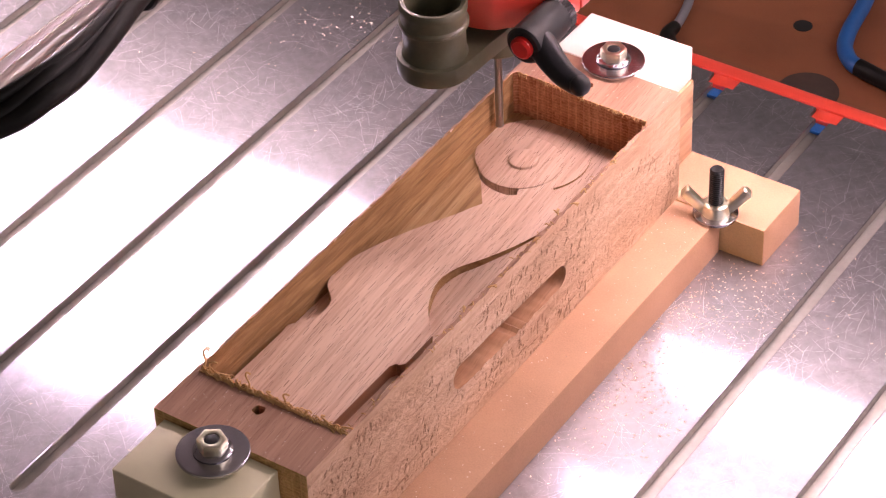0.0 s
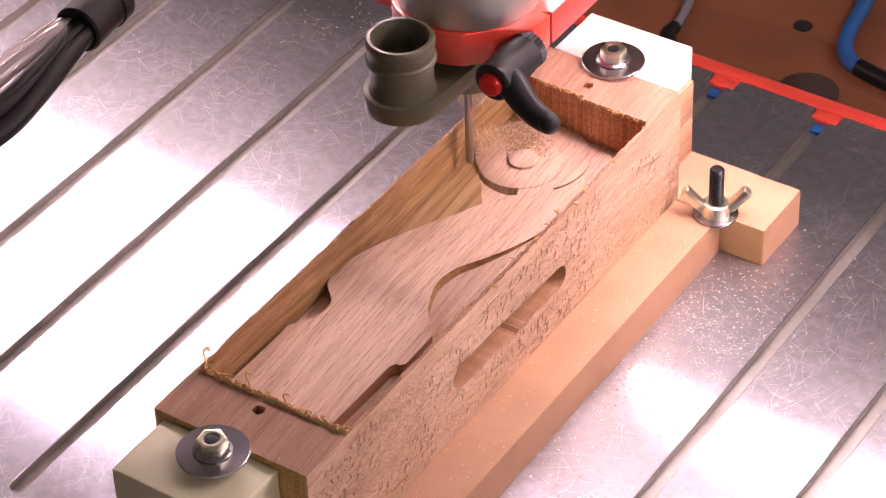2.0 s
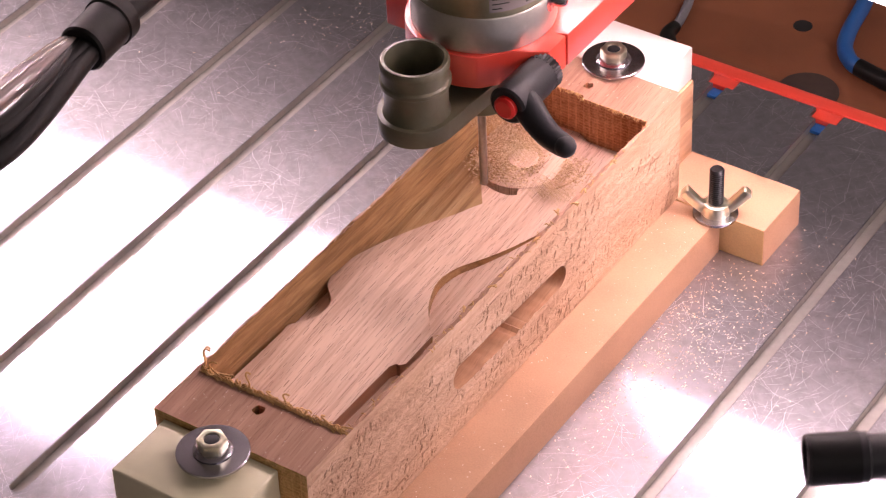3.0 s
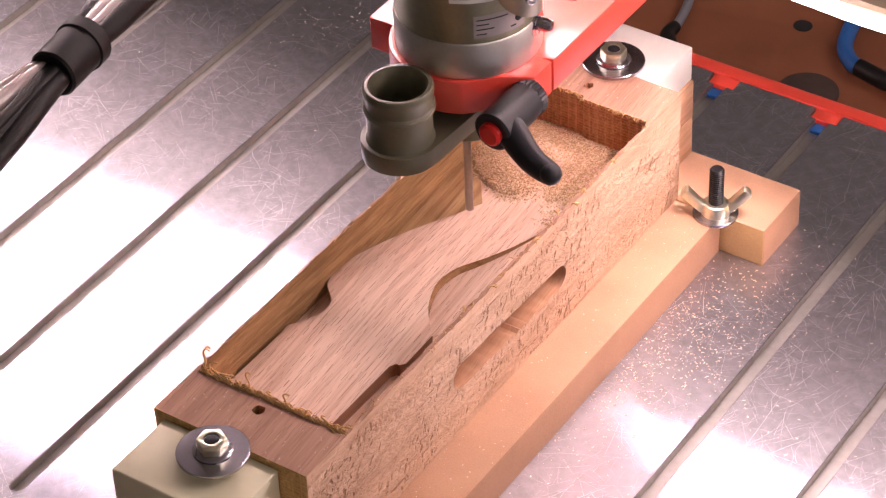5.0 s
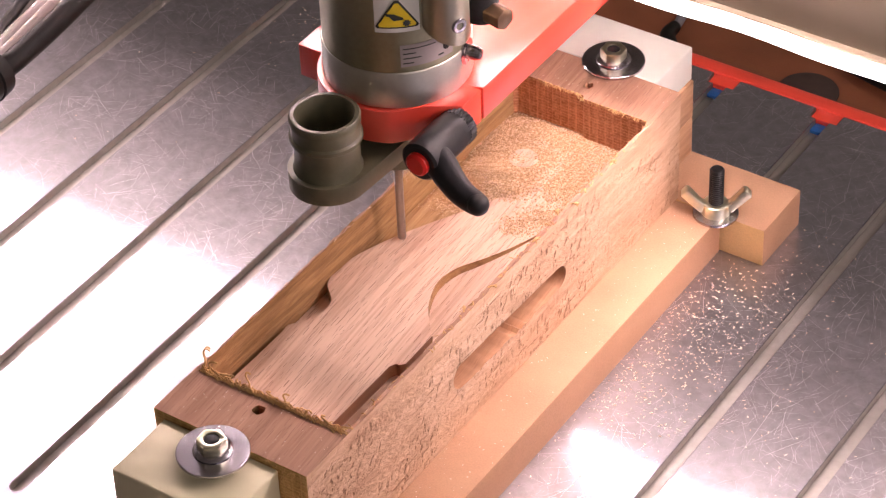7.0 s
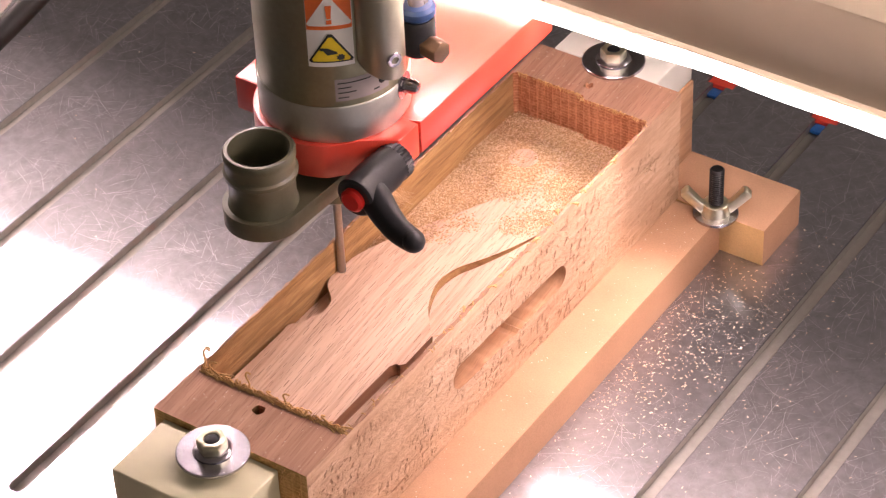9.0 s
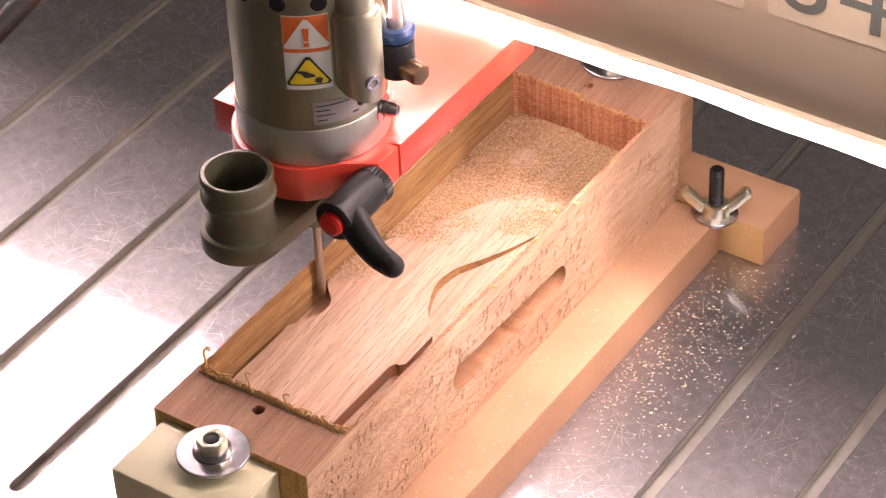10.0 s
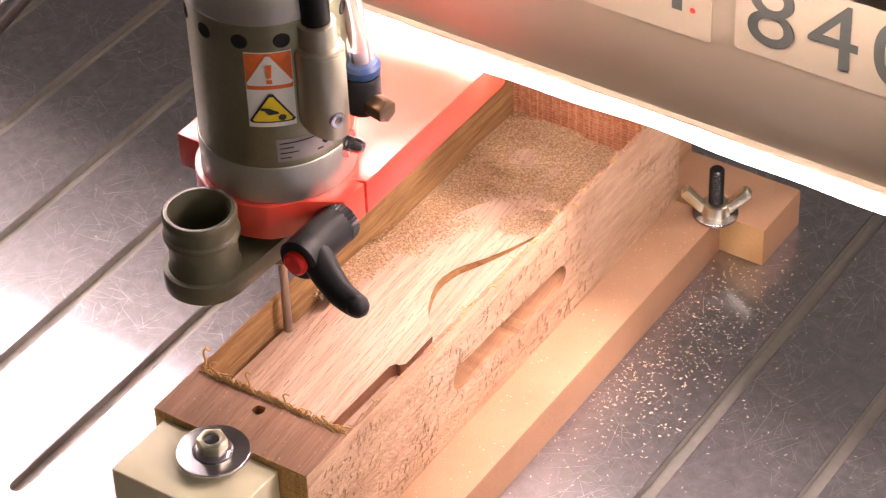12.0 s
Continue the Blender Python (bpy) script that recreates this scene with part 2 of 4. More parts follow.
def aluminium():
    """Rolled aluminium plate: a glossy skin, soft rolling sheen and single hairline scratches."""
    m, nt, b = material("scratched_aluminium")
    v = coords(nt, (1, 1, 1))
    cloud = noise_tex(nt, v, 45, 5, 0.6)
    scuff = noise_tex(nt, coords(nt, (1, 1, 1), (0, 0, 0.5)), 170, 6, 0.7)
    layers = [(26, 0.034, 0.00008, 1.35, 1.6, 6, 0.0, 0.1), (60, 0.016, 0.00007, 0.2, 3.1, 14, 0.31, 0.0), (80, 0.012, 0.00007, 1.9, 2.2, 20, 0.57, 0.0), (95, 0.010, 0.00007, 0.9, 3.1, 50, 0.77, 0.0),
              (48, 0.020, 0.00007, 0.5, 1.2, 8, 0.13, 0.0), (130, 0.0075, 0.00006, 0.4, 3.1, 60, 0.91, 0.0), (110, 0.009, 0.00006, 2.3, 3.1, 30, 0.47, 0.0), (70, 0.014, 0.00007, 1.1, 3.1, 20, 0.23, 0.0), (150, 0.0065, 0.00006, 1.4, 2.6, 40, 0.67, 0.0)]
    hair = most(nt, [strokes(nt, sc, ln, w, a, spread, "XY", bend, shift, few) for sc, ln, w, a, spread, bend, shift, few in layers])
    worn = ramp(nt, noise_tex(nt, v, 26, 4), [(0.4, (0.12, 0.12, 0.12)), (0.6, (1, 1, 1))])
    hair = math_node(nt, "MULTIPLY", hair, worn)
    tone = ramp(nt, math_node(nt, "ADD", math_node(nt, "MULTIPLY", cloud, 0.6), math_node(nt, "MULTIPLY", scuff, 0.4)), [(0.34, (0.34, 0.355, 0.46)), (0.66, (0.51, 0.53, 0.66))])
    h = nt.nodes.new("ShaderNodeBump")
    h.inputs["Strength"].default_value, h.inputs["Distance"].default_value = 0.06, 0.0002
    nt.links.new(hair, h.inputs["Height"])
    tangent = nt.nodes.new("ShaderNodeCombineXYZ")
    tangent.inputs[0].default_value, tangent.inputs[1].default_value = 0.12, 0.99

    def gloss(colour, rough, stretch, kind):
        g = nt.nodes.new("ShaderNodeBsdfAnisotropic")
        g.distribution = kind
        g.inputs["Anisotropy"].default_value = stretch
        for key, val in (("Color", colour), ("Roughness", rough)):
            if isinstance(val, float):
                g.inputs[key].default_value = val
            elif isinstance(val, tuple):
                g.inputs[key].default_value = (*val, 1)
            else:
                nt.links.new(val, g.inputs[key])
        nt.links.new(tangent.outputs[0], g.inputs["Tangent"])
        nt.links.new(h.outputs["Normal"], g.inputs["Normal"])
        return g.outputs[0]

    def blend(fac, a, c):
        n = nt.nodes.new("ShaderNodeMixShader")
        if isinstance(fac, float):
            n.inputs[0].default_value = fac
        else:
            nt.links.new(fac, n.inputs[0])
        nt.links.new(a, n.inputs[1])
        nt.links.new(c, n.inputs[2])
        return n.outputs[0]

    sheen = gloss(tone, math_node(nt, "ADD", math_node(nt, "MULTIPLY", cloud, 0.06), SHEEN), 0.75, "BECKMANN")
    skin = gloss(tone, math_node(nt, "ADD", math_node(nt, "MULTIPLY", cloud, 0.1), 0.12), 0.0, "GGX")
    cut = gloss((0.8, 0.78, 0.82), 0.5, 0.3, "GGX")
    base = blend(0.28, sheen, skin)
    nt.links.new(blend(math_node(nt, "ADD", math_node(nt, "MULTIPLY", hair, 0.95), math_node(nt, "MULTIPLY", math_node(nt, "ADD", scuff, 0.6), 0.26)), base, cut), nt.nodes["Material Output"].inputs["Surface"])
    nt.nodes.remove(b)
    return m


SHEEN = 0.11
ALU = aluminium()
SLOT = plain("slot_aluminium", (0.34, 0.325, 0.3), 0.45, 0.8, 0.12, 300)
ZINC = plain("zinc_plated_steel", (0.48, 0.465, 0.51), 0.24, 1.0, 0.08, 500, 0.0001)
YZINC = plain("yellow_passivated_zinc", (0.86, 0.84, 0.66), 0.3, 1.0, 0.12, 500, 0.0001)
STEEL = plain("ground_steel", (0.36, 0.335, 0.31), 0.36, 1.0, 0.1, 600, 0.0001)
BLACK_STEEL = plain("black_oxide_steel", (0.03, 0.03, 0.032), 0.4, 0.6, 0.2, 700)
BRONZE = plain("bronze_anodised_aluminium", (0.35, 0.335, 0.225), 0.45, 1.0, 0.1, 500, 0.0001)
BRONZE_DARK = plain("bronze_moulded_plastic", (0.113, 0.107, 0.063), 0.42, 0.0, 0.1, 500, 0.0002)
PILLAR = plain("satin_bronze_aluminium", (0.5, 0.47, 0.37), 0.42, 1.0, 0.06, 500, 0.0001)
PLUG = plain("browned_brass", (0.22, 0.14, 0.09), 0.35, 0.9, 0.1, 500)
BARE = plain("turned_aluminium", (0.6, 0.58, 0.53), 0.42, 1.0, 0.06, 700, 0.0001)
# near-black, paints the shade inside holes and hollows
HOLLOW = plain("dark_hollow", (0.01, 0.009, 0.008), 0.9)
RED = plain("red_powder_coat", (0.8, 0.062, 0.033), 0.45, 0.0, 0.05, 900, 0.0001, 1.0)
RED.node_tree.nodes["Principled BSDF"].inputs["Coat Roughness"].default_value = 0.32
RED.node_tree.nodes["Principled BSDF"].inputs["Coat IOR"].default_value = 1.75
RED_PLASTIC = plain("red_plastic_button", (0.72, 0.02, 0.015), 0.35, 0.0, 0.05)
BLACK = plain("black_moulded_plastic", (0.022, 0.022, 0.024), 0.42, 0.0, 0.15, 900, 0.0002)
RUBBER = plain("black_rubber_sheath", (0.006, 0.0055, 0.005), 0.5, 0.0, 0.2, 300)
for dull in (RUBBER, BLACK):
    dull.node_tree.nodes["Principled BSDF"].inputs["Specular IOR Level"].default_value = 0.25
ORANGE_WIRE = plain("orange_brown_wire", (0.55, 0.2, 0.1), 0.4)
DISC_BROWN = plain("dark_brown_matt", (0.05, 0.03, 0.022), 0.8, 0.0, 0.2, 200)
BLUE = plain("blue_plastic", (0.02, 0.055, 0.16), 0.4, 0.0, 0.08)
BLUE_HOSE = plain("blue_hose", (0.015, 0.11, 0.36), 0.45, 0.0, 0.08)
GREY_CABLE = plain("grey_cable_sheath", (0.2, 0.2, 0.22), 0.5)
HDPE = plain("white_polyethylene", (0.78, 0.77, 0.7), 0.5, 0.0, 0.04, 200, 0.0001)
HDPE_AGED = plain("yellowed_polyethylene", (0.78, 0.73, 0.5), 0.5, 0.0, 0.05, 150, 0.0001)
BENCH = mdf("brown_bench_board", (0.24, 0.085, 0.04))
BEAM = plain("beige_powder_coat", (0.18, 0.147, 0.102), 0.5, 0.0, 0.06, 60)
PAPER = plain("pale_label_film", (0.21, 0.18, 0.126), 0.55, 0.0, 0.04, 100)
INK = plain("dark_print", (0.03, 0.035, 0.03), 0.6)
ORANGE = plain("orange_print", (0.8, 0.16, 0.03), 0.5)
YELLOW = plain("yellow_print", (0.85, 0.62, 0.03), 0.5)
WHITE = plain("white_label", (0.8, 0.78, 0.72), 0.5, 0.0, 0.03)
SILVER_LABEL = plain("silver_label", (0.36, 0.32, 0.3), 0.45, 0.3, 0.06)
WALL = plain("plaster_wall", (0.62, 0.58, 0.52), 0.9, 0.0, 0.05, 30)
CEIL = plain("ceiling_paint", (0.8, 0.78, 0.76), 0.9, 0.0, 0.04, 30)
FLOOR = plain("concrete_floor", (0.25, 0.24, 0.22), 0.8, 0.0, 0.15, 20)
LED = glow("led_tube_glow", (1.0, 0.9, 0.88), 12.0)
LED_DOT = glow("led_chip_glow", (1.0, 0.795, 0.82), 108.0)
LED_BARE = glow("bare_led_glow", (1.0, 0.805, 0.83), 194.0)


def clear_tube():
    m, nt, b = material("clear_hose")
    b.inputs["Base Color"].default_value = (0.92, 0.8, 0.78, 1)
    b.inputs["Roughness"].default_value = 0.06
    b.inputs["Transmission Weight"].default_value = 0.6
    b.inputs["Coat Weight"].default_value = 1.0
    b.inputs["IOR"].default_value = 1.4
    return m


CLEAR = clear_tube()


# ---------------------------------------------------------------- mesh tools (millimetres in, metres out)
def finish(bm, bevel=0.0, segs=2, angle=40):
    bmesh.ops.remove_doubles(bm, verts=bm.verts, dist=0.001)
    bmesh.ops.recalc_face_normals(bm, faces=bm.faces)
    if bevel:
        edges = [e for e in bm.edges if len(e.link_faces) == 2 and e.calc_face_angle(0) > radians(angle)]
        bmesh.ops.bevel(bm, geom=edges, offset=bevel, segments=segs, profile=0.5, affect="EDGES", clamp_overlap=True)
    return bm


def part(name, bm, mat, parent=None, label="", smooth=True, at=None):
    bmesh.ops.scale(bm, vec=(MM, MM, MM), verts=bm.verts)
    me = bpy.data.meshes.new(name)
    bm.to_mesh(me)
    bm.free()
    for m in (mat if isinstance(mat, (list, tuple)) else (mat,)):
        me.materials.append(m)
    if smooth:
        me.shade_smooth()
        me.set_sharp_from_angle(angle=radians(38))
    ob = new(name, me)
    if parent:
        ob.parent = parent
    if label:
        ob["label"] = label
    if at is not None:
        ob.matrix_basis = at
    return ob


def empty(name, at=None):
    ob = new(name)
    ob.empty_display_size = 0.02
    if at is not None:
        ob.matrix_basis = at
    return ob


def box(x0, x1, y0, y1, z0, z1, bm=None, bevel=0.0, segs=2):
    b = bmesh.new()
    bmesh.ops.create_cube(b, size=1)
    for v in b.verts:
        v.co = ((x0 + x1) / 2 + v.co.x * (x1 - x0), (y0 + y1) / 2 + v.co.y * (y1 - y0), (z0 + z1) / 2 + v.co.z * (z1 - z0))
    finish(b, bevel, segs)
    return join(bm, b)


def join(bm, b):
    if bm is None:
        return b
    me = bpy.data.meshes.new("tmp")
    b.to_mesh(me)
    b.free()
    bm.from_mesh(me)
    bpy.data.meshes.remove(me)
    return bm


def moved(bm, m):
    bmesh.ops.transform(bm, matrix=m, verts=bm.verts)
    return bm


def prism(outline, z0, z1, holes=(), bevel=0.0, segs=2, top=None):
    """Upright prism on a plane outline, with holes through it. top: height of the upper face as a function of x, y."""
    bm = bmesh.new()
    edges = []
    for loop in (outline, *holes):
        vs = [bm.verts.new((x, y, z0)) for x, y in loop]
        edges += [bm.edges.new((vs[i], vs[(i + 1) % len(vs)])) for i in range(len(vs))]
    bmesh.ops.triangle_fill(bm, use_beauty=True, use_dissolve=False, edges=edges)
    low = list(bm.faces)
    up = bmesh.ops.extrude_face_region(bm, geom=low)
    for v in (g for g in up["geom"] if isinstance(g, bmesh.types.BMVert)):
        v.co.z = top(v.co.x, v.co.y) if top else z1
    bmesh.ops.recalc_face_normals(bm, faces=bm.faces)
    if bevel:
        finish(bm, bevel, segs, 50)
    return bm


def lathe(profile, steps=48, z_axis=True):
    """Solid of revolution about Z from (radius, height) pairs."""
    bm = bmesh.new()
    rings = []
    for r, z in profile:
        if r < 1e-6:
            rings.append([bm.verts.new((0, 0, z))])
        else:
            rings.append([bm.verts.new((r * math.cos(2 * math.pi * i / steps), r * math.sin(2 * math.pi * i / steps), z)) for i in range(steps)])
    for a, b in zip(rings, rings[1:]):
        for i in range(steps):
            j = (i + 1) % steps
            q = [a[i % len(a)], a[j % len(a)], b[j % len(b)], b[i % len(b)]]
            q = list(dict.fromkeys(q))
            if len(q) > 2:
                bm.faces.new(q)
    bmesh.ops.recalc_face_normals(bm, faces=bm.faces)
    return bm


def circle(cx, cy, r, n=32, a0=0.0, a1=2 * math.pi):
    closed = abs(a1 - a0 - 2 * math.pi) < 1e-6
    k = n if closed else n + 1
    return [(cx + r * math.cos(a0 + (a1 - a0) * i / n), cy + r * math.sin(a0 + (a1 - a0) * i / n)) for i in range(k)]


def rounded(x0, x1, y0, y1, r, n=5):
    out = []
    for cx, cy, a in ((x1 - r, y0 + r, -90), (x1 - r, y1 - r, 0), (x0 + r, y1 - r, 90), (x0 + r, y0 + r, 180)):
        out += circle(cx, cy, r, n, radians(a), radians(a + 90))
    return out


def spline(points, per=6, closed=False):
    """Catmull-Rom curve through points of any dimension."""
    pts = [Vector(p) for p in points]
    out = []
    n = len(pts)
    for i in range(n if closed else n - 1):
        p = [pts[(i + k) % n] if closed else pts[min(max(i + k, 0), n - 1)] for k in (-1, 0, 1, 2)]
        for s in range(per):
            t = s / per
            out.append(0.5 * (2 * p[1] + (p[2] - p[0]) * t + (2 * p[0] - 5 * p[1] + 4 * p[2] - p[3]) * t * t + (3 * p[1] - p[0] - 3 * p[2] + p[3]) * t ** 3))
    if not closed:
        out.append(pts[-1])
    return out


def tube(points, radius, sides=14, bm=None, flat=1.0, per=6):
    """Round hose through 3D points; radius may be a list."""
    path = spline(points, per)
    b = bmesh.new()
    rings = []
    side = None
    for i, p in enumerate(path):
        d = (path[min(i + 1, len(path) - 1)] - path[max(i - 1, 0)]).normalized()
        if side is None:
            side = d.orthogonal().normalized()
        side = (side - d * side.dot(d)).normalized()
        up = d.cross(side)
        r = radius if isinstance(radius, (int, float)) else radius[0] + (radius[1] - radius[0]) * i / (len(path) - 1)
        rings.append([b.verts.new(p + side * r * math.cos(2 * math.pi * k / sides) + up * r * flat * math.sin(2 * math.pi * k / sides)) for k in range(sides)])
    for r0, r1 in zip(rings, rings[1:]):
        for k in range(sides):
            b.faces.new((r0[k], r0[(k + 1) % sides], r1[(k + 1) % sides], r1[k]))
    b.faces.new(rings[0][::-1])
    b.faces.new(rings[-1])
    bmesh.ops.recalc_face_normals(b, faces=b.faces)
    return join(bm, b)


def hexagon(af):
    return circle(0, 0, af / math.sqrt(3), 6)


def hull(c1, r1, c2, r2, n=24):
    """Outline round two circles."""
    a, b = Vector(c1), Vector(c2)
    d = b - a
    base, dev = math.atan2(d.y, d.x), math.acos((r1 - r2) / d.length)
    return circle(a.x, a.y, r1, n, base + dev, base + 2 * math.pi - dev) + circle(b.x, b.y, r2, n, base - dev, base + dev)


# ---------------------------------------------------------------- the room round the machine
def room():
    def slab(name, x0, x1, y0, y1, z0, z1, mat, label):
        ob = part(name, box(x0, x1, y0, y1, z0, z1), mat, smooth=False)
        return tagged(ob, label, "room", kind="structure")
    slab("floor", -2100, 2600, -2500, 2500, -1000, -950, FLOOR, "grey concrete workshop floor")
    tagged(part("ceiling", box(-2100, 2600, -2500, 2500, 1700, 1750), CEIL, smooth=False), "white painted workshop ceiling", "ceiling", kind="structure")
    slab("wall_north", -2100, 2600, 2500, 2600, -1000, 1750, WALL, "pale plastered workshop wall")
    slab("wall_south", -2100, 2600, -2600, -2500, -1000, 1750, WALL, "pale plastered workshop wall")
    slab("wall_west", -2200, -2100, -2600, 2600, -1000, 1750, WALL, "pale plastered workshop wall")
    outline = [(-2600, -1000), (2600, -1000), (2600, 1750), (-2600, 1750)]
    # unseen opening, added behind the side fill lamp
    gap = [(-1900, 200), (0, 200), (0, 1650), (-1900, 1650)]
    bm = moved(prism(outline, 0, 100, [gap]), Matrix(((0, 0, 1, 2600), (1, 0, 0, 0), (0, 1, 0, 0), (0, 0, 0, 1))))
    tagged(part("wall_east", bm, WALL, smooth=False), "pale plastered workshop wall with an added opening for fill light", "room", kind="structure")


room()


# ---------------------------------------------------------------- machine table
def machine_table():
    t = tagged(empty("machine_table"), "scratched aluminium T-slot table with a red end bar", "machine table")
    w, end = 3.1, 361
    xs = [k * 50 for k in range(-8, 10)]
    outline = [(-450, -260), (500, -260), (500, end)]
    for x in reversed(xs):
        outline += [(x + 6.5, end), (x + 6.5, end - 7), (x + w, end - 7)]
        outline += [(x + w * math.cos(a), w + w * math.sin(a)) for a in np.linspace(0, -math.pi, 9)]
        outline += [(x - w, end - 7), (x - 6.5, end - 7), (x - 6.5, end)]
    outline += [(-450, end)]
    plate = prism(outline, -4, 0, bevel=0.35, segs=1)
    for f in plate.faces:
        f.material_index = 0 if f.normal.z > 0.3 else 1
    part("slotted_plate", plate, [ALU, SLOT], t, "scratched aluminium plate")
    part("lower_plate", box(-450, 500, -260, end, -20, -4.004), SLOT, t, "dull aluminium slot floor", smooth=False)
    bar = box(-450, 500, end + 0.4, end + 7.5, -40, 0.5, bevel=0.5)
    part("end_bar", bar, RED, t, "red powder-coated end bar")
    for x in xs:
        part("bar_tooth", box(x - 6, x + 6, end - 6.5, end + 1, -3.9, -0.8, bevel=0.3), RED, t, "red tooth in the slot mouth")
        part("slot_plug", box(x - 3.0, x + 3.0, end - 13, end - 7.2, -3.9, -2.2, bevel=0.4), BLUE_HOSE, t, "blue plug in the slot")
    return t


machine_table()


def bench():
    ob = part("workbench_board", prism([(-900, 300), (1200, 300), (1200, 1400), (-900, 1400)], -68, -50, [circle(79, 476, 3.6, 24)], bevel=0.8), BENCH)
    tagged(ob, "brown board bench top behind the machine with a drilled hole", "bench", kind="structure")
    # black slab added so that the drilled hole looks dark
    ob = part("hole_backing", box(-900, 1200, 300, 1400, -90, -75), HOLLOW, smooth=False)
    tagged(ob, "black slab added below the bench board to darken its hole", "bench", kind="structure")


bench()


# ---------------------------------------------------------------- fixture under the workpiece
def mdf_board(name, x0, x1, y0, y1, label):
    bm = box(x0, x1, y0, y1, 0, 18, bevel=0.5)
    for f in bm.faces:
        f.material_index = 0 if abs(f.normal.z) > 0.7 else 2 if f.normal.y < -0.7 else 1
    return tagged(part(name, bm, [MDF, MDF_EDGE, MDF_END]), label, "fixture board")


mdf_board("base_board", 60, 155, -75, 255, "long MDF base board under the wooden block")
mdf_board("cross_board", 66, 174.3, 255.6, 286.5, "short MDF cross board at the end of the base board")


# outline of the raised island left by the cutter
HEAD = (92.5, 215.0, 22.7)
ISLAND_LEFT = [(73.4, 50), (73.6, 62), (73.6, 74), (73.4, 79.2), (76.2, 82.6), (78.9, 87.8), (79.9, 93.6), (78.6, 98.4), (75.6, 101.6),
               (72.4, 104.8), (70.9, 109), (70.4, 114), (70.7, 121), (72.4, 129), (75.2, 138.5), (78.3, 147.5), (81.1, 154.5), (84, 161.3), (87.3, 168), (90.0, 174.6)]
ISLAND_RIGHT = [(124.5, 187), (120.5, 174), (115.8, 159.5), (110.8, 147.5), (107, 139.5), (105.6, 130), (107.4, 122), (111.6, 113), (117.5, 105.5), (121.3, 101.2)]


def island_top(x, y):
    """Height of the island: flat near the bar, dropping gently to the round end."""
    s = min(max((y - 112) / 70, 0), 1)
    return 55.0 - 4.2 * (s * s * (3 - 2 * s)) + (0.35 if y < 112 else 0)


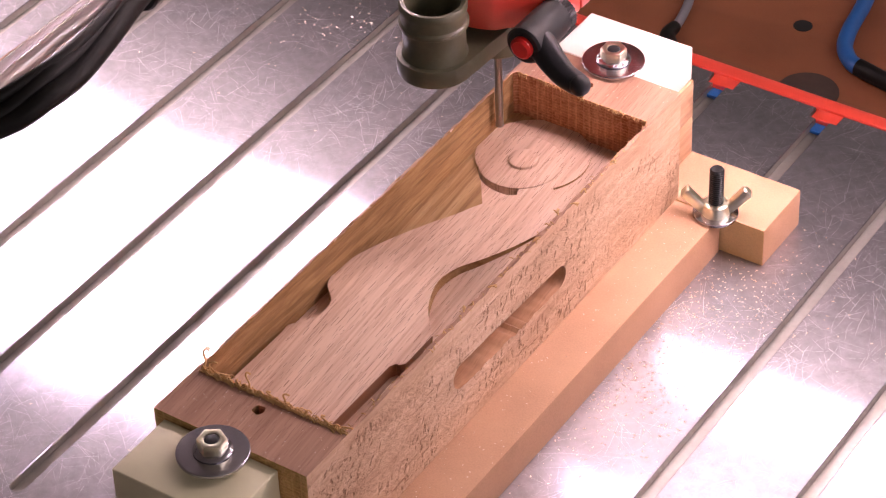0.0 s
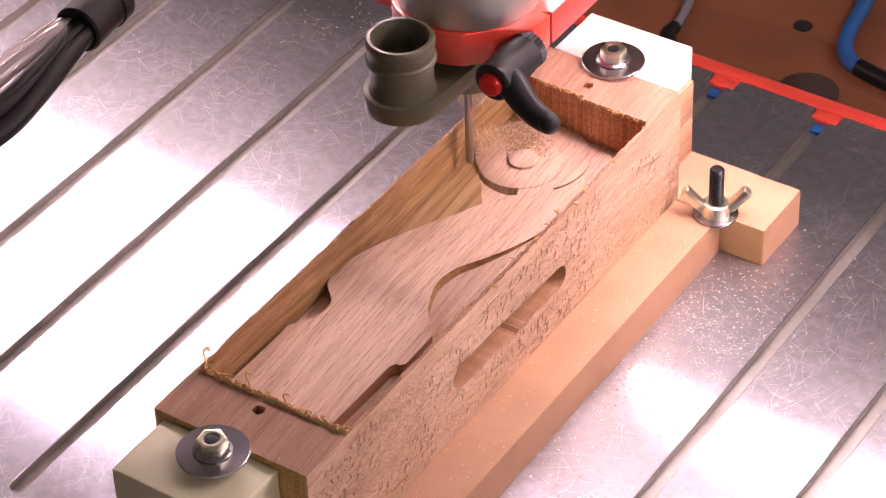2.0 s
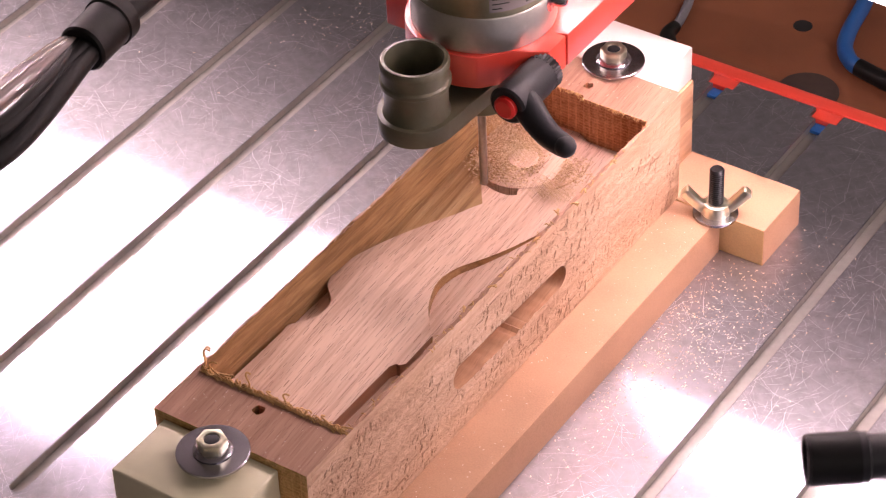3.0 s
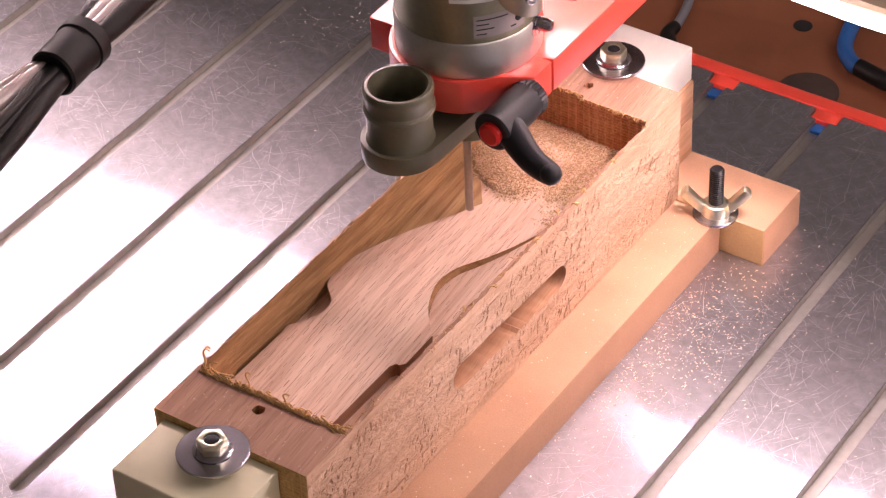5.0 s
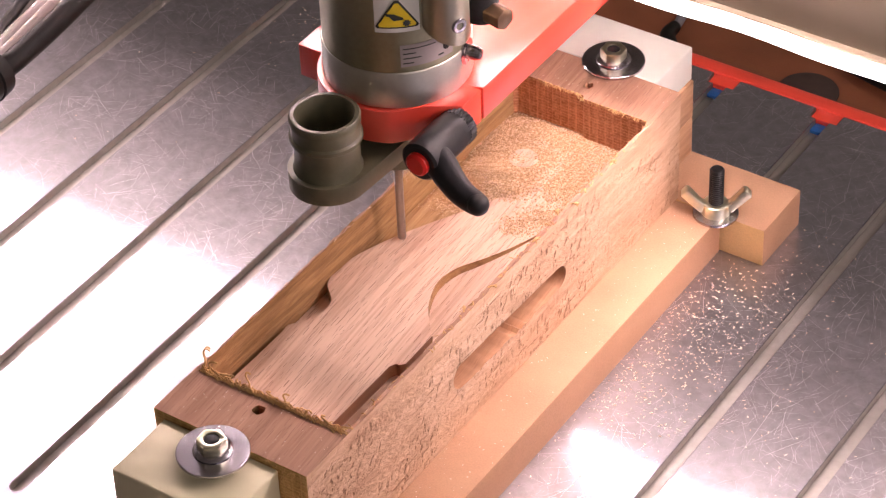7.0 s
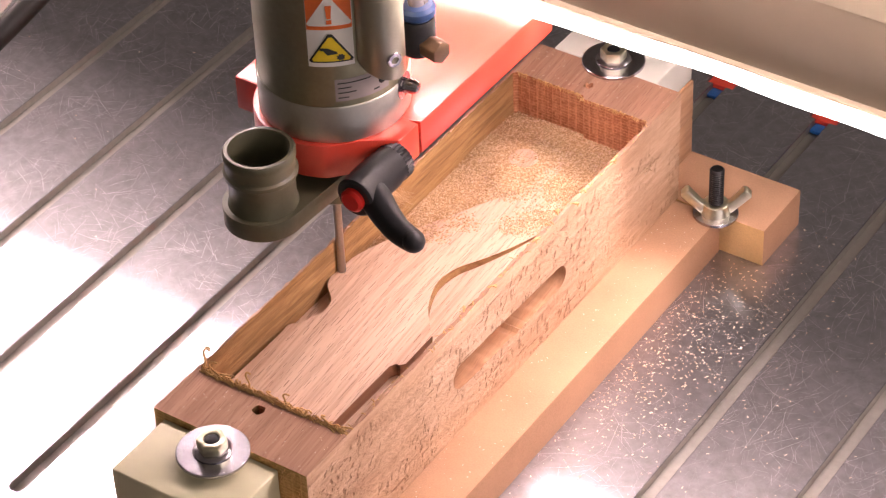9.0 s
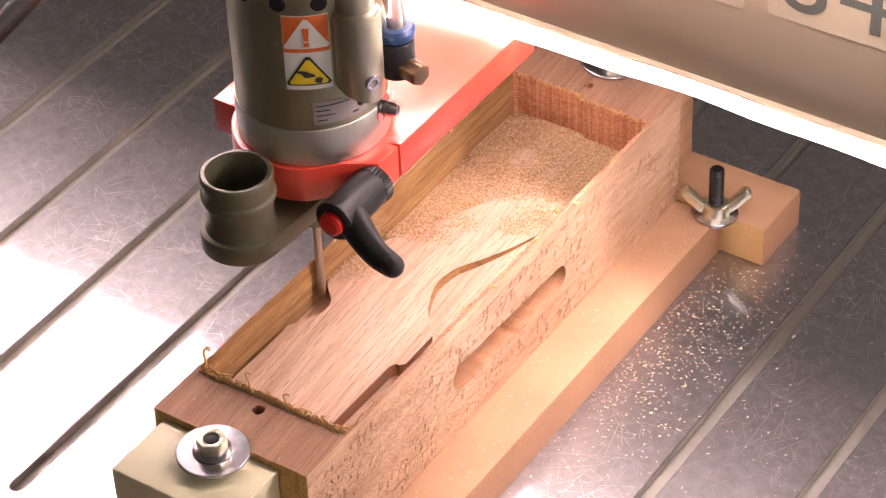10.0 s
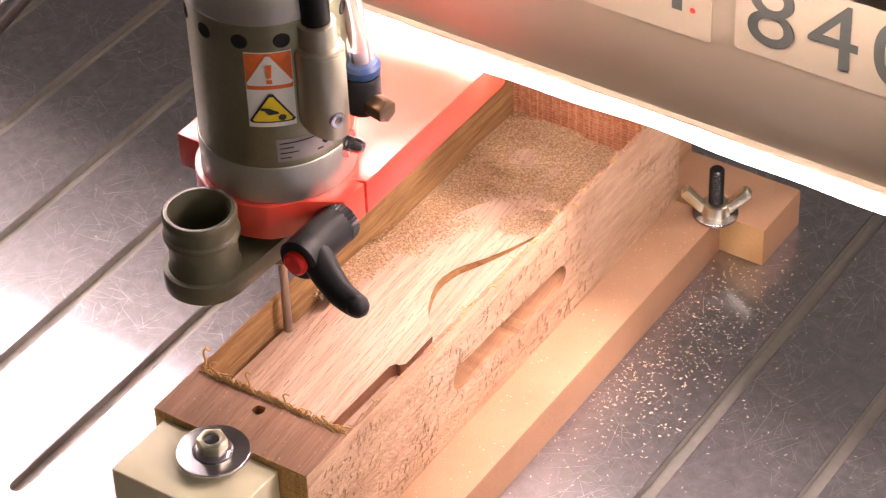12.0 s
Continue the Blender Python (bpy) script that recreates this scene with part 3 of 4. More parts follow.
def milled_block():
    """Wooden block with a thin-walled pocket, a raised island, a round end and a slot in its side."""
    t = tagged(empty("wooden_workpiece"), "reddish hardwood block, half milled, with a pocket and raised island", "workpiece")
    cx, cy, r = HEAD
    bx, by, br = 90.9, 208.2, 16.6
    # crescent groove beside the boss, widest towards the bar
    turn = np.linspace(radians(206), radians(298), 16)
    crescent = [(bx + (br + 0.1) * math.cos(a), by + (br + 0.1) * math.sin(a)) for a in turn]
    crescent += [(bx + (br + 0.4 + 3.4 * (i / 15) ** 1.3) * math.cos(a), by + (br + 0.4 + 3.4 * (i / 15) ** 1.3) * math.sin(a)) for i, a in reversed(list(enumerate(turn)))]
    core = box(70, 121, 7.2, 257, 18, 44.6)
    # face behind the slot is browner, the recess's shade put into colour
    for f in core.faces:
        f.material_index = 1 if f.normal.x > 0.7 else 0
    part("block_core", core, [END_PALE, SOFT], t, smooth=False)
    part("pocket_floor", prism([(70, 7.3), (121, 7.3), (121, 256.9), (70, 256.9)], 44.6, 49.9, [crescent]), WOOD, t)
    rag = random.Random(4)
    slot = circle(100, 43.6, 5.6, 10, radians(90), radians(270)) + [(y, 37.6 - 0.03 * (y - 105) + rag.uniform(-0.5, 0.5) - (1.5 * rag.random() if 134 < y < 147 else 0)) for y in np.linspace(106, 160, 38)] + circle(166, 41.0, 5.2, 10, radians(-90), radians(90))
    side = prism([(7.2, 18), (257, 18), (257, 49.9), (7.2, 49.9)], 0, 13.5, [slot])
    side = moved(side, Matrix(((0, 0, 1, 121), (1, 0, 0, 0), (0, 1, 0, 0), (0, 0, 0, 1))))
    bmesh.ops.recalc_face_normals(side, faces=side.faces)
    # slot walls browner than the torn face, painted as shaded
    for f in side.faces:
        f.material_index = 0 if abs(f.normal.x) > 0.7 else 1
    part("slotted_side", side, [TORN, SOFT], t, "torn-grain side face with a long slot")
    # rim round the pocket, its thin walls frayed along the top
    hole = [(70.9, 32.5), (72.0, 31.2), (131.6, 31.2), (132.9, 32.5), (132.9, 233.0), (131.7, 234.2), (104.0, 234.2), (102.8, 236.0), (101.5, 236.2), (72.5, 236.2), (70.9, 234.8)]
    pin_holes = [[(101.5 + r * math.cos(a), 25.0 + r * math.sin(a)) for a, r in zip(np.linspace(0, 6.283, 15)[:-1], itertools.cycle((2.3, 2.1, 2.5)))], [(101.1 + r * math.cos(a), 242.8 + r * math.sin(a)) for a, r in zip(np.linspace(0, 6.283, 15)[:-1], itertools.cycle((2.2, 1.5, 2.0)))]]
    rim = prism([(69.9, 7.1), (134.5, 7.1), (134.5, 257.1), (69.9, 257.1)], 49.9, 70, [hole] + pin_holes)
    longs = [e for e in rim.edges if abs(e.verts[0].co.z - 70) < 0.01 and abs(e.verts[1].co.z - 70) < 0.01 and e.calc_length() > 100]
    bmesh.ops.subdivide_edges(rim, edges=longs, cuts=90)
    rng = random.Random(5)
    for v in rim.verts:
        if v.co.z > 69.9 and 33 < v.co.y < 233 and (v.co.x < 72 or v.co.x > 132):
            v.co.z -= rng.random() ** 2 * 0.9
            v.co.x += rng.uniform(-0.12, 0.12)
    bmesh.ops.triangulate(rim, faces=[f for f in rim.faces if len(f.verts) > 4])
    bmesh.ops.recalc_face_normals(rim, faces=rim.faces)
    # inner long walls get the side wood with shade in its tone
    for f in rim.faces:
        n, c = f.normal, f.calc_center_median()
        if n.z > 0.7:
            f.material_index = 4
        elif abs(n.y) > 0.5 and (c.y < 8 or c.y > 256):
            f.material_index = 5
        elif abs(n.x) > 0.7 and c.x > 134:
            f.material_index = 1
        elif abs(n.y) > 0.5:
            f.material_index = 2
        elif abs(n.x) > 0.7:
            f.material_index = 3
    part("pocket_rim", rim, [WOOD, TORN, END, WOOD_SIDE_SHADE, WOOD_OLD_SHADE, END_PALE], t, "thin pocket walls with frayed edges")
    # golden swirling grain, shade put into its tone, on the floor between the thin wall and the island
    strip = [(71.0, 106)] + [(x + 1.5, y) for x, y in ISLAND_LEFT if y > 106] + [(91.5, 180), (84, 190.5)] + circle(bx, by, br + 0.3, 10, radians(228), radians(150)) + [(79, 226), (83, 236), (71.0, 236)]
    part("golden_floor", prism(strip, 49.0, 50.08), WOOD_GOLD_SHADE, t, "golden swirling grain on the pocket floor, its tone darkened for shade")
    # island
    left = [tuple(v) for v in spline(ISLAND_LEFT, 4)]
    right = [tuple(v) for v in spline(ISLAND_RIGHT, 4)]
    inner = [(bx + (br - 0.3) * math.cos(a), by + (br - 0.3) * math.sin(a)) for a in np.linspace(radians(300), radians(224), 16)]
    arc = [p for p in circle(cx, cy, r, 60, radians(231), radians(-38)) if p[0] < 131.5]
    right = right + [(121.6, 86), (121.6, 84), (120.2, 82), (118.6, 82), (117.4, 79.5), (117.2, 50)]
    outline = [(73.4, 33.5)] + left + [(93.5, 181.5), (98.0, 188.5), (101.2, 190.6)] + inner + arc + right + [(117.2, 33.5)]
    isl = prism(outline, 48.0, 55)
    bmesh.ops.subdivide_edges(isl, edges=[e for e in isl.edges if e.calc_length() > 8], cuts=2, use_grid_fill=False)
    bmesh.ops.triangulate(isl, faces=isl.faces)
    for v in isl.verts:
        if v.co.z > 54:
            v.co.z = island_top(v.co.x, v.co.y)
    # upright sides get darker wood, the groove's shade put into colour
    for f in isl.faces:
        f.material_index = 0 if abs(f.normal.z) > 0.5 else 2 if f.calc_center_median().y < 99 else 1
    part("raised_island", isl, [WOOD, WOOD_SIDE_SHADE, WOOD_OLD_SHADE], t, "smooth pinkish island standing in the pocket")
    boss = part("round_boss", moved(lathe([(0, 51.3), (16.2, 51.3), (16.6, 51.0), (16.6, 44.7), (0, 44.7)], 64), Matrix.Translation((bx, by, 0))), WOOD, t)
    part("centre_pin", moved(lathe([(0, 52.7), (5.6, 52.7), (6.0, 52.4), (6.0, 50.5), (0, 50.5)], 32), Matrix.Translation((91.6, 209.4, 0))), [WOOD], boss)
    return t


milled_block()


def fibres():
    """Curled fibres torn up along the front edge of the pocket."""
    rng = random.Random(11)
    bm = None
    for i in range(460):
        x = 71.5 + 61 * rng.random()
        y = 31.2 + rng.uniform(-1.1, 0.5)
        h, k = rng.uniform(0.2, 1.5) * rng.choice((0.6, 1, 1.6)), rng.uniform(0.8, 3.6)
        a = rng.uniform(-0.6, 0.6) + (0 if rng.random() < 0.7 else 1.4)
        p = [(x + k * math.cos(a) * s, y + k * math.sin(a) * s * 0.6, 69.9 + h * math.sin(math.pi * s * 0.9)) for s in (0, 0.35, 0.7, 1.0)]
        bm = tube(p, rng.uniform(0.1, 0.32), 5, bm, per=2)
    for x, y, sx, sy, sz in ((72.5, 31.6, 0.6, 2.0, 8.5), (74.0, 31.4, 3.0, 1.0, 5.0), (72.0, 32.2, -0.8, 4.0, 6.5), (92, 31.6, -1.2, 1.6, 6.0), (107, 31.6, 1.0, 0.6, 5.0), (103, 31.4, -3, 0.6, 2.5), (72.2, 31.4, 5, -2.0, 1.6),
                             (78, 31.3, 4.5, 0.5, 2.0), (130, 31.4, 4, 1.0, 1.8), (126, 31.3, -3, 0.8, 2.4)):
        p = [(x, y, 69.8), (x + sx * 0.2 + 0.7, y + sy * 0.3, 69.8 + sz * 0.4), (x + sx * 0.6 - 0.5, y + sy * 0.6, 69.8 + sz * 0.8), (x + sx, y + sy, 69.8 + sz), (x + sx + 1.0, y + sy + 0.7, 69.8 + sz * 0.86)]
        bm = tube(p, 0.36, 5, bm, per=4)
    for i in range(150):
        x = rng.uniform(72, 132.5)
        y = (236.1 if x < 102 else 234.1) + rng.uniform(-0.1, 0.5)
        p = [(x, y, 69.9), (x + rng.uniform(-0.7, 0.7), y - rng.uniform(0.2, 0.9), 70.2 + rng.uniform(-0.3, 0.5)), (x + rng.uniform(-1.3, 1.3), y - rng.uniform(0.4, 1.6), 69.6 + rng.uniform(-0.7, 0.5))]
        bm = tube(p, rng.uniform(0.06, 0.17), 4, bm, per=2)
    for i in range(90):
        y = rng.uniform(34, 232)
        x = 132.9 + rng.uniform(0, 1.5)
        k = rng.uniform(0.6, 2.2)
        a = rng.uniform(0, 6.3)
        p = [(x, y, 69.5), (x + 0.5 * k * math.cos(a), y + 0.5 * k * math.sin(a), 69.8 + rng.uniform(0, 0.5)), (x + k * math.cos(a), y + k * math.sin(a), 69.6 + rng.uniform(-0.4, 0.5))]
        bm = tube(p, rng.uniform(0.1, 0.28), 4, bm, per=2)
    for i in range(160):
        x = rng.uniform(110, 134.4)
        z = rng.uniform(52, 69.8)
        p = [(x, 7.2, z), (x + rng.uniform(-0.6, 0.6), 6.7, z + rng.uniform(-0.4, 0.6)), (x + rng.uniform(-1.2, 1.2), 6.4 + rng.uniform(-0.3, 0.3), z + rng.uniform(-0.8, 0.9))]
        bm = tube(p, rng.uniform(0.06, 0.16), 4, bm, per=2)
    for y, dx, dy in ((150, 1, 3), (168, -2, 2), (176, 2.5, 1), (187, 1, -3), (120, 2, 2), (104, -1.5, 2.5), (205, 1, 2)):
        for k in range(5):
            a = rng.uniform(-0.5, 0.5)
            p = [(133.4, y, 69.6), (133.4 + dx * 0.5 + a, y + dy * 0.5, 70.4), (133.4 + dx + 2 * a, y + dy + rng.uniform(-1, 1), 70.1)]
            bm = tube(p, 0.25, 4, bm, per=3)
    ob = part("torn_fibres", bm, FIBRE)
    tagged(ob, "loose yellowish wood fibres along the pocket's front edge", "wood fibres", kind="stuff")


fibres()


def packing(name, x0, x1, y0, y1, z0, z1):
    return tagged(part(name, box(x0, x1, y0, y1, z0, z1, bevel=0.4), SOFT), "pale wooden packing piece under the clamp block", "packing", group="packing pieces")


packing("packing_block", 76, 124.3, 257.4, 286, 18.0, 36.0)
packing("packing_block", 76, 124.3, 257.4, 286, 36.1, 54.2)
packing("packing_block", 74, 122.8, -21.8, 6.8, 18.0, 36.0)
packing("packing_block", 74, 122.8, -21.8, 6.8, 36.1, 51.6)


def clamp_block(x0, x1, y0, y1, z0, z1, label, mat):
    return tagged(part("clamp_block", box(x0, x1, y0, y1, z0, z1, bevel=0.7, segs=3), mat), label, "clamp block", group="clamp blocks")


clamp_block(74.6, 123, -22.4, 6.7, 51.8, 67.6, "off-white plastic clamp block with a bolted washer", HDPE_AGED)
clamp_block(76.2, 123.4, 257.3, 286, 54.4, 70.3, "white plastic clamp block with a bolted washer", HDPE)


def clamp_bolt(x, y, z, washer_r, spin):
    t = tagged(empty("clamp_bolt", pose(x * MM, y * MM, z * MM, 0, 0, spin)), "zinc-plated nut and large washer on a bolt end", "bolt", group="clamp bolts")
    ring = lathe([(3.3, 0), (washer_r - 0.3, 0), (washer_r, 0.3), (washer_r, 1.2), (washer_r - 0.3, 1.5), (3.3, 1.5), (3.3, 0)], 56)
    part("washer", ring, ZINC, t, "wide zinc-plated washer")
    flange = lathe([(3.0, 1.5), (6.7, 1.5), (6.9, 1.9), (6.6, 2.2), (5.2, 2.7), (3.0, 2.9), (3.0, 1.5)], 40)
    part("nut_flange", flange, ZINC, t)
    nut = prism(hexagon(9.3), 2.4, 6.9, [circle(0, 0, 2.7, 24)], bevel=0.4)
    part("nut", nut, YZINC, t, "yellowish hexagon nut")
    stud = lathe([(0, 6.7), (1.9, 6.7), (2.6, 6.4)] + [(2.6 if i % 2 else 2.3, 6.6 - 0.4 * i) for i in range(15)] + [(2.5, 0.4), (0, 0.4)], 28)
    part("stud", stud, BLACK_STEEL, t, "black threaded stud")
    return t


clamp_bolt(101.2, -0.2, 70.1, 12.7, 34)
clamp_bolt(101.8, 260.6, 70.45, 12.6, 30)


def wing_bolt():
    t = tagged(empty("wing_bolt", pose(0.1526, 0.2552, 0.0181)), "black threaded stud with a zinc wing nut and washer", "bolt")
    part("washer", lathe([(3.3, 0), (9.0, 0), (9.2, 0.3), (9.2, 1.2), (9.0, 1.4), (3.3, 1.4), (3.3, 0)], 48), ZINC, t)
    stud = lathe([(0, 23), (2.4, 23), (3.0, 22.3)] + [(3.0 if i % 2 else 2.62, 22.0 - 0.5 * i) for i in range(40)] + [(2.9, 0.5), (0, 0.5)], 28)
    part("stud", stud, BLACK_STEEL, t, "black threaded stud")
    nut = part("wing_nut", lathe([(3.0, 1.4), (5.9, 1.4), (6.0, 2.0), (5.2, 6.0), (4.6, 6.4), (3.0, 6.4), (3.0, 1.4)], 32), YZINC, t, "zinc wing nut")
    for s in (0, 180):
        prof = [(3.2, 1.7), (6.6, 2.3), (13.8, 9.8), (14.0, 11.0), (12.0, 13.3), (10.8, 13.2), (5.2, 6.5), (3.4, 6.5)]
        w = prism(prof, -2.1, 2.1, bevel=0.7)
        w = moved(w, pose(0, 0, 0, 0, 0, s + 30) @ pose(0, 0, 0, 90, 0, 0))
        part("wing", w, YZINC, nut)
    return t


wing_bolt()


# ---------------------------------------------------------------- milling head (origin on the spindle axis, table height)
def spindle_head():
    t = tagged(empty("milling_spindle"), "router motor in a red clamp plate with a dust nozzle", "milling spindle")
    # plate with the split clamp ring
    bore = circle(1.5, 1.0, 26.4, 48)
    plate = [(-37, -7.5), (-28.2, -7.5)] + circle(1.2, 0.7, 29.0, 30, radians(196), radians(300)) + [(24, -15.2), (35.6, -8.5), (35.6, 3.2), (22, 3.2), (22, 4.4), (35.6, 4.4), (35.6, 92), (-37, 92)]
    part("clamp_plate", prism(plate, 116, 130, [bore], bevel=0.5), RED, t, "red powder-coated clamp plate")
    ax = Matrix.Translation((1.5, 1.0, 0))
    body = lathe([(0, 116.2), (26.3, 116.2), (26.3, 130), (27.1, 130.2), (27.3, 144.5), (26.9, 145.2), (0, 145.2)], 72)
    part("motor_flange", moved(body, ax), BARE, t, "bare turned aluminium flange")
    motor = part("motor_body", moved(lathe([(0, 145), (26.7, 145), (26.7, 202.6), (26.2, 203.2), (0, 203.2)], 72), ax), BRONZE, t, "olive-bronze anodised motor body")
    part("motor_cap", moved(lathe([(0, 203), (26.9, 203), (27.1, 204), (26.4, 212), (24, 217), (18, 221), (10, 223), (0, 223)], 72), ax), BARE, t, "silver motor cap")
    for a in range(-170, 190, 30):
        hole = moved(lathe([(1.9, 0.35), (2.6, 0.35), (2.9, 0.0), (2.9, -1), (0, -1), (0, 0.1), (1.9, 0.1), (1.9, 0.35)], 20), ax @ pose(0, 0, 0, 0, 0, a + 8) @ pose(26.6, 0, 196.5, 0, 90, 0))
        part("vent_hole", hole, HOLLOW, motor)
    # conduit pillar on the side of the motor
    pil = prism([(18, -10), (24.0, -14.2)] + circle(27.9, -6.4, 8.7, 16, radians(-105), radians(60)) + [(24, 6), (14, 2)], 163, 190, bevel=0.8)
    for v in pil.verts:
        if v.co.z < 165:
            v.co.z += (24.0 - v.co.x) * 0.5
    pillar = part("cable_pillar", pil, PILLAR, t, "satin bronze cable pillar")
    part("cable_sleeve", moved(lathe([(0, 189), (8.0, 189), (8.4, 190), (8.0, 191.4), (6.6, 192.2), (6.6, 200.5), (5.6, 201), (0, 201)], 36), Matrix.Translation((27.8, -6.6, 0))), PILLAR, pillar)
    part("motor_cable", tube([(28, -6.8, 200.5), (27, -6.5, 214), (22, -3, 232), (12, 4, 250)], 5.0), RUBBER, t, "black motor cable")
    part("socket_screw", moved(lathe([(1.5, 0.4), (2.6, 0.4), (2.9, 0), (2.9, -1), (0, -1), (0, -0.6), (1.5, -0.6), (1.5, 0.4)], 24), pose(36.2, -9.6, 165.4, 0, 90, -20)), ZINC, pillar)
    part("grub_hole", moved(lathe([(0, 0.3), (1.6, 0.3), (1.8, -1), (0, -1)], 18), pose(27.4, -5.5, 152.0, 0, 90, -14)), HOLLOW, t)
    # dome nut on the flange
    part("dome_nut", moved(lathe([(0, 7), (1.8, 6.5), (2.6, 4.8), (2.7, 2.6), (2.7, 1.0), (5.0, 1.0), (5.0, 0), (0, 0)], 28), pose(27.2, 6.0, 142.2, 0, 90, 10)), ZINC, t, "bright dome nut")
    # air fitting
    fx, fy, fz = 29.5, 14.0, 153.2
    fit = part("air_fitting", moved(lathe([(0, 0), (6.0, 0), (6.4, 1), (6.4, 13), (5.8, 14), (0, 14)], 32), Matrix.Translation((fx, fy, fz))), BLACK, t, "black push-in air fitting")
    part("fitting_collar", moved(lathe([(0, 14), (5.2, 14), (6.6, 15.5), (6.7, 18), (5.6, 19.4), (3.2, 19.6), (3.2, 18), (0, 18)], 32), Matrix.Translation((fx, fy, fz))), BLUE, fit, "dark blue release collar")
    part("fitting_plug", moved(prism(hexagon(7.6), 0, 8, bevel=0.6), pose(fx + 4.2, fy - 1.2, fz + 4.2, 0, 90, -12)), PLUG, fit, "brownish hexagon plug")
    part("air_hose", tube([(fx, fy, fz + 17), (fx - 1, fy, fz + 28), (fx - 6, fy + 1, fz + 46), (15, 17, 222), (2, 20, 250)], 3.0), CLEAR, t, "clear plastic air hose")
    part("air_hose", tube([(fx + 2, fy + 2, fz + 17), (fx, fy + 2.5, fz + 30), (fx - 6, fy + 5, fz + 50), (12, 22, 226), (-2, 26, 252)], 1.6), CLEAR, t, "thin clear plastic hose")
    # cutter and dust shoe
    part("cutter", moved(lathe([(0, 54.7), (1.3, 54.5), (1.6, 54.8), (1.6, 100), (0, 100)], 20), Matrix.Translation((3.5, -5.6, 0))), STEEL, t, "thin steel router bit")
    nx, ny = -1.2, -40.8
    part("dust_shoe", prism(hull((nx, ny), 14.6, (0, 0), 15.5), 103.4, 110.8, [circle(0, 0, 2.6, 16)], bevel=0.7), BRONZE_DARK, t, "olive plastic dust shoe")
    part("spindle_nose", lathe([(2.6, 91), (12.5, 91), (13.4, 92), (13.4, 101.4), (20, 110), (22, 116.4), (2.6, 116.4), (2.6, 91)], 48), BRONZE_DARK, t, "olive spindle nose")
    noz = lathe([(10.3, 110), (12.6, 110), (12.6, 111.0), (11.9, 112), (11.9, 122.6), (12.3, 123.2), (13.2, 123.8), (13.2, 125.2), (12.4, 126.0), (12.3, 129.6), (12.8, 130.6), (12.9, 132.8), (12.2, 133.8),
                 (10.9, 133.8), (10.4, 133.0), (10.2, 112), (10.3, 110)], 56)
    nz = part("dust_nozzle", moved(noz, Matrix.Translation((nx, ny, 0))), BRONZE_DARK, t, "olive plastic hose nozzle")
    part("nozzle_bottom", moved(lathe([(0, 113.5), (10.3, 113.5), (10.3, 111), (0, 111)], 32), Matrix.Translation((nx, ny, 0))), HOLLOW, nz)
    # clamping lever
    side_on = Matrix(((1, 0, 0, 34.4), (0, 0, 1, -35.2), (0, -1, 0, 122), (0, 0, 0, 1)))
    hub = part("clamp_lever", moved(lathe([(0, 0), (6.6, 0), (7.5, 0.8), (7.5, 19), (7.1, 21), (7.1, 23), (0, 23)], 40), side_on), BLACK, t, "black plastic clamping lever")
    part("lever_arm", tube([(33.5, -29, 122.8), (40, -30.5, 121.2), (46, -33, 118.2), (52.5, -35.2, 115.8), (59.5, -36.5, 114.8)], [6.4, 4.2], 20, flat=0.76), BLACK, hub)
    part("lever_tip", moved(lathe([(0, 4.1), (2.3, 3.5), (3.7, 2.0), (4.2, 0), (3.7, -2.0), (2.3, -3.5), (0, -4.1)], 24), Matrix.Translation((59.5, -36.5, 114.8))), BLACK, hub)
    part("release_button", moved(lathe([(0, -2.4), (3.4, -2.4), (4.4, -1.6), (4.6, 2), (0, 2)], 28), side_on), RED_PLASTIC, hub, "red push button")
    teeth = prism([(r * math.cos(a), r * math.sin(a)) for i in range(60) for a, r in ((2 * math.pi * i / 60, 7.4 if i % 2 else 6.8),)], 22.6, 26.4)
    part("serrated_collar", moved(teeth, side_on), BLACK_STEEL, hub)

    # labels bent round the motor
    def curved(name, a0, a1, z0, z1, r, mat, parent, label="", n=10):
        bm = bmesh.new()
        cols = [[bm.verts.new((1.5 + rr * math.cos(a), 1.0 + rr * math.sin(a), z)) for rr, z in ((r, z0), (r, z1), (26.5, z1), (26.5, z0))] for a in np.linspace(radians(a0), radians(a1), n)]
        for p, q in zip(cols, cols[1:]):
            for k in range(4):
                bm.faces.new((p[k], q[k], q[(k + 1) % 4], p[(k + 1) % 4]))
        bm.faces.new(cols[0]), bm.faces.new(cols[-1][::-1])
        bmesh.ops.recalc_face_normals(bm, faces=bm.faces)
        return part(name, bm, mat, parent, label)

    def wrapped(name, pts, a_mid, z_mid, r, mat, parent, thick=0.08, rows=6):
        """Flat outline (mm, arc length by height) laid on the motor."""
        bm = prism(pts, 0, thick)
        bmesh.ops.subdivide_edges(bm, edges=[e for e in bm.edges if e.calc_length() > 2], cuts=3)
        bmesh.ops.triangulate(bm, faces=bm.faces)
        for v in bm.verts:
            a = radians(a_mid) + v.co.x / 26.7
            v.co = (1.5 + (r + v.co.z) * math.cos(a), 1.0 + (r + v.co.z) * math.sin(a), z_mid + v.co.y)
        return part(name, bm, mat, parent)

    up = 3.0
    sticker = curved("warning_label", -70, -36, 159.5 + up, 189.5 + up, 26.85, WHITE, t, "white, orange and yellow warning label", n=14)
    a_mid = -53
    curved("orange_field", -69.6, -36.4, 174.8 + up, 189.2 + up, 26.95, ORANGE, sticker, n=14)
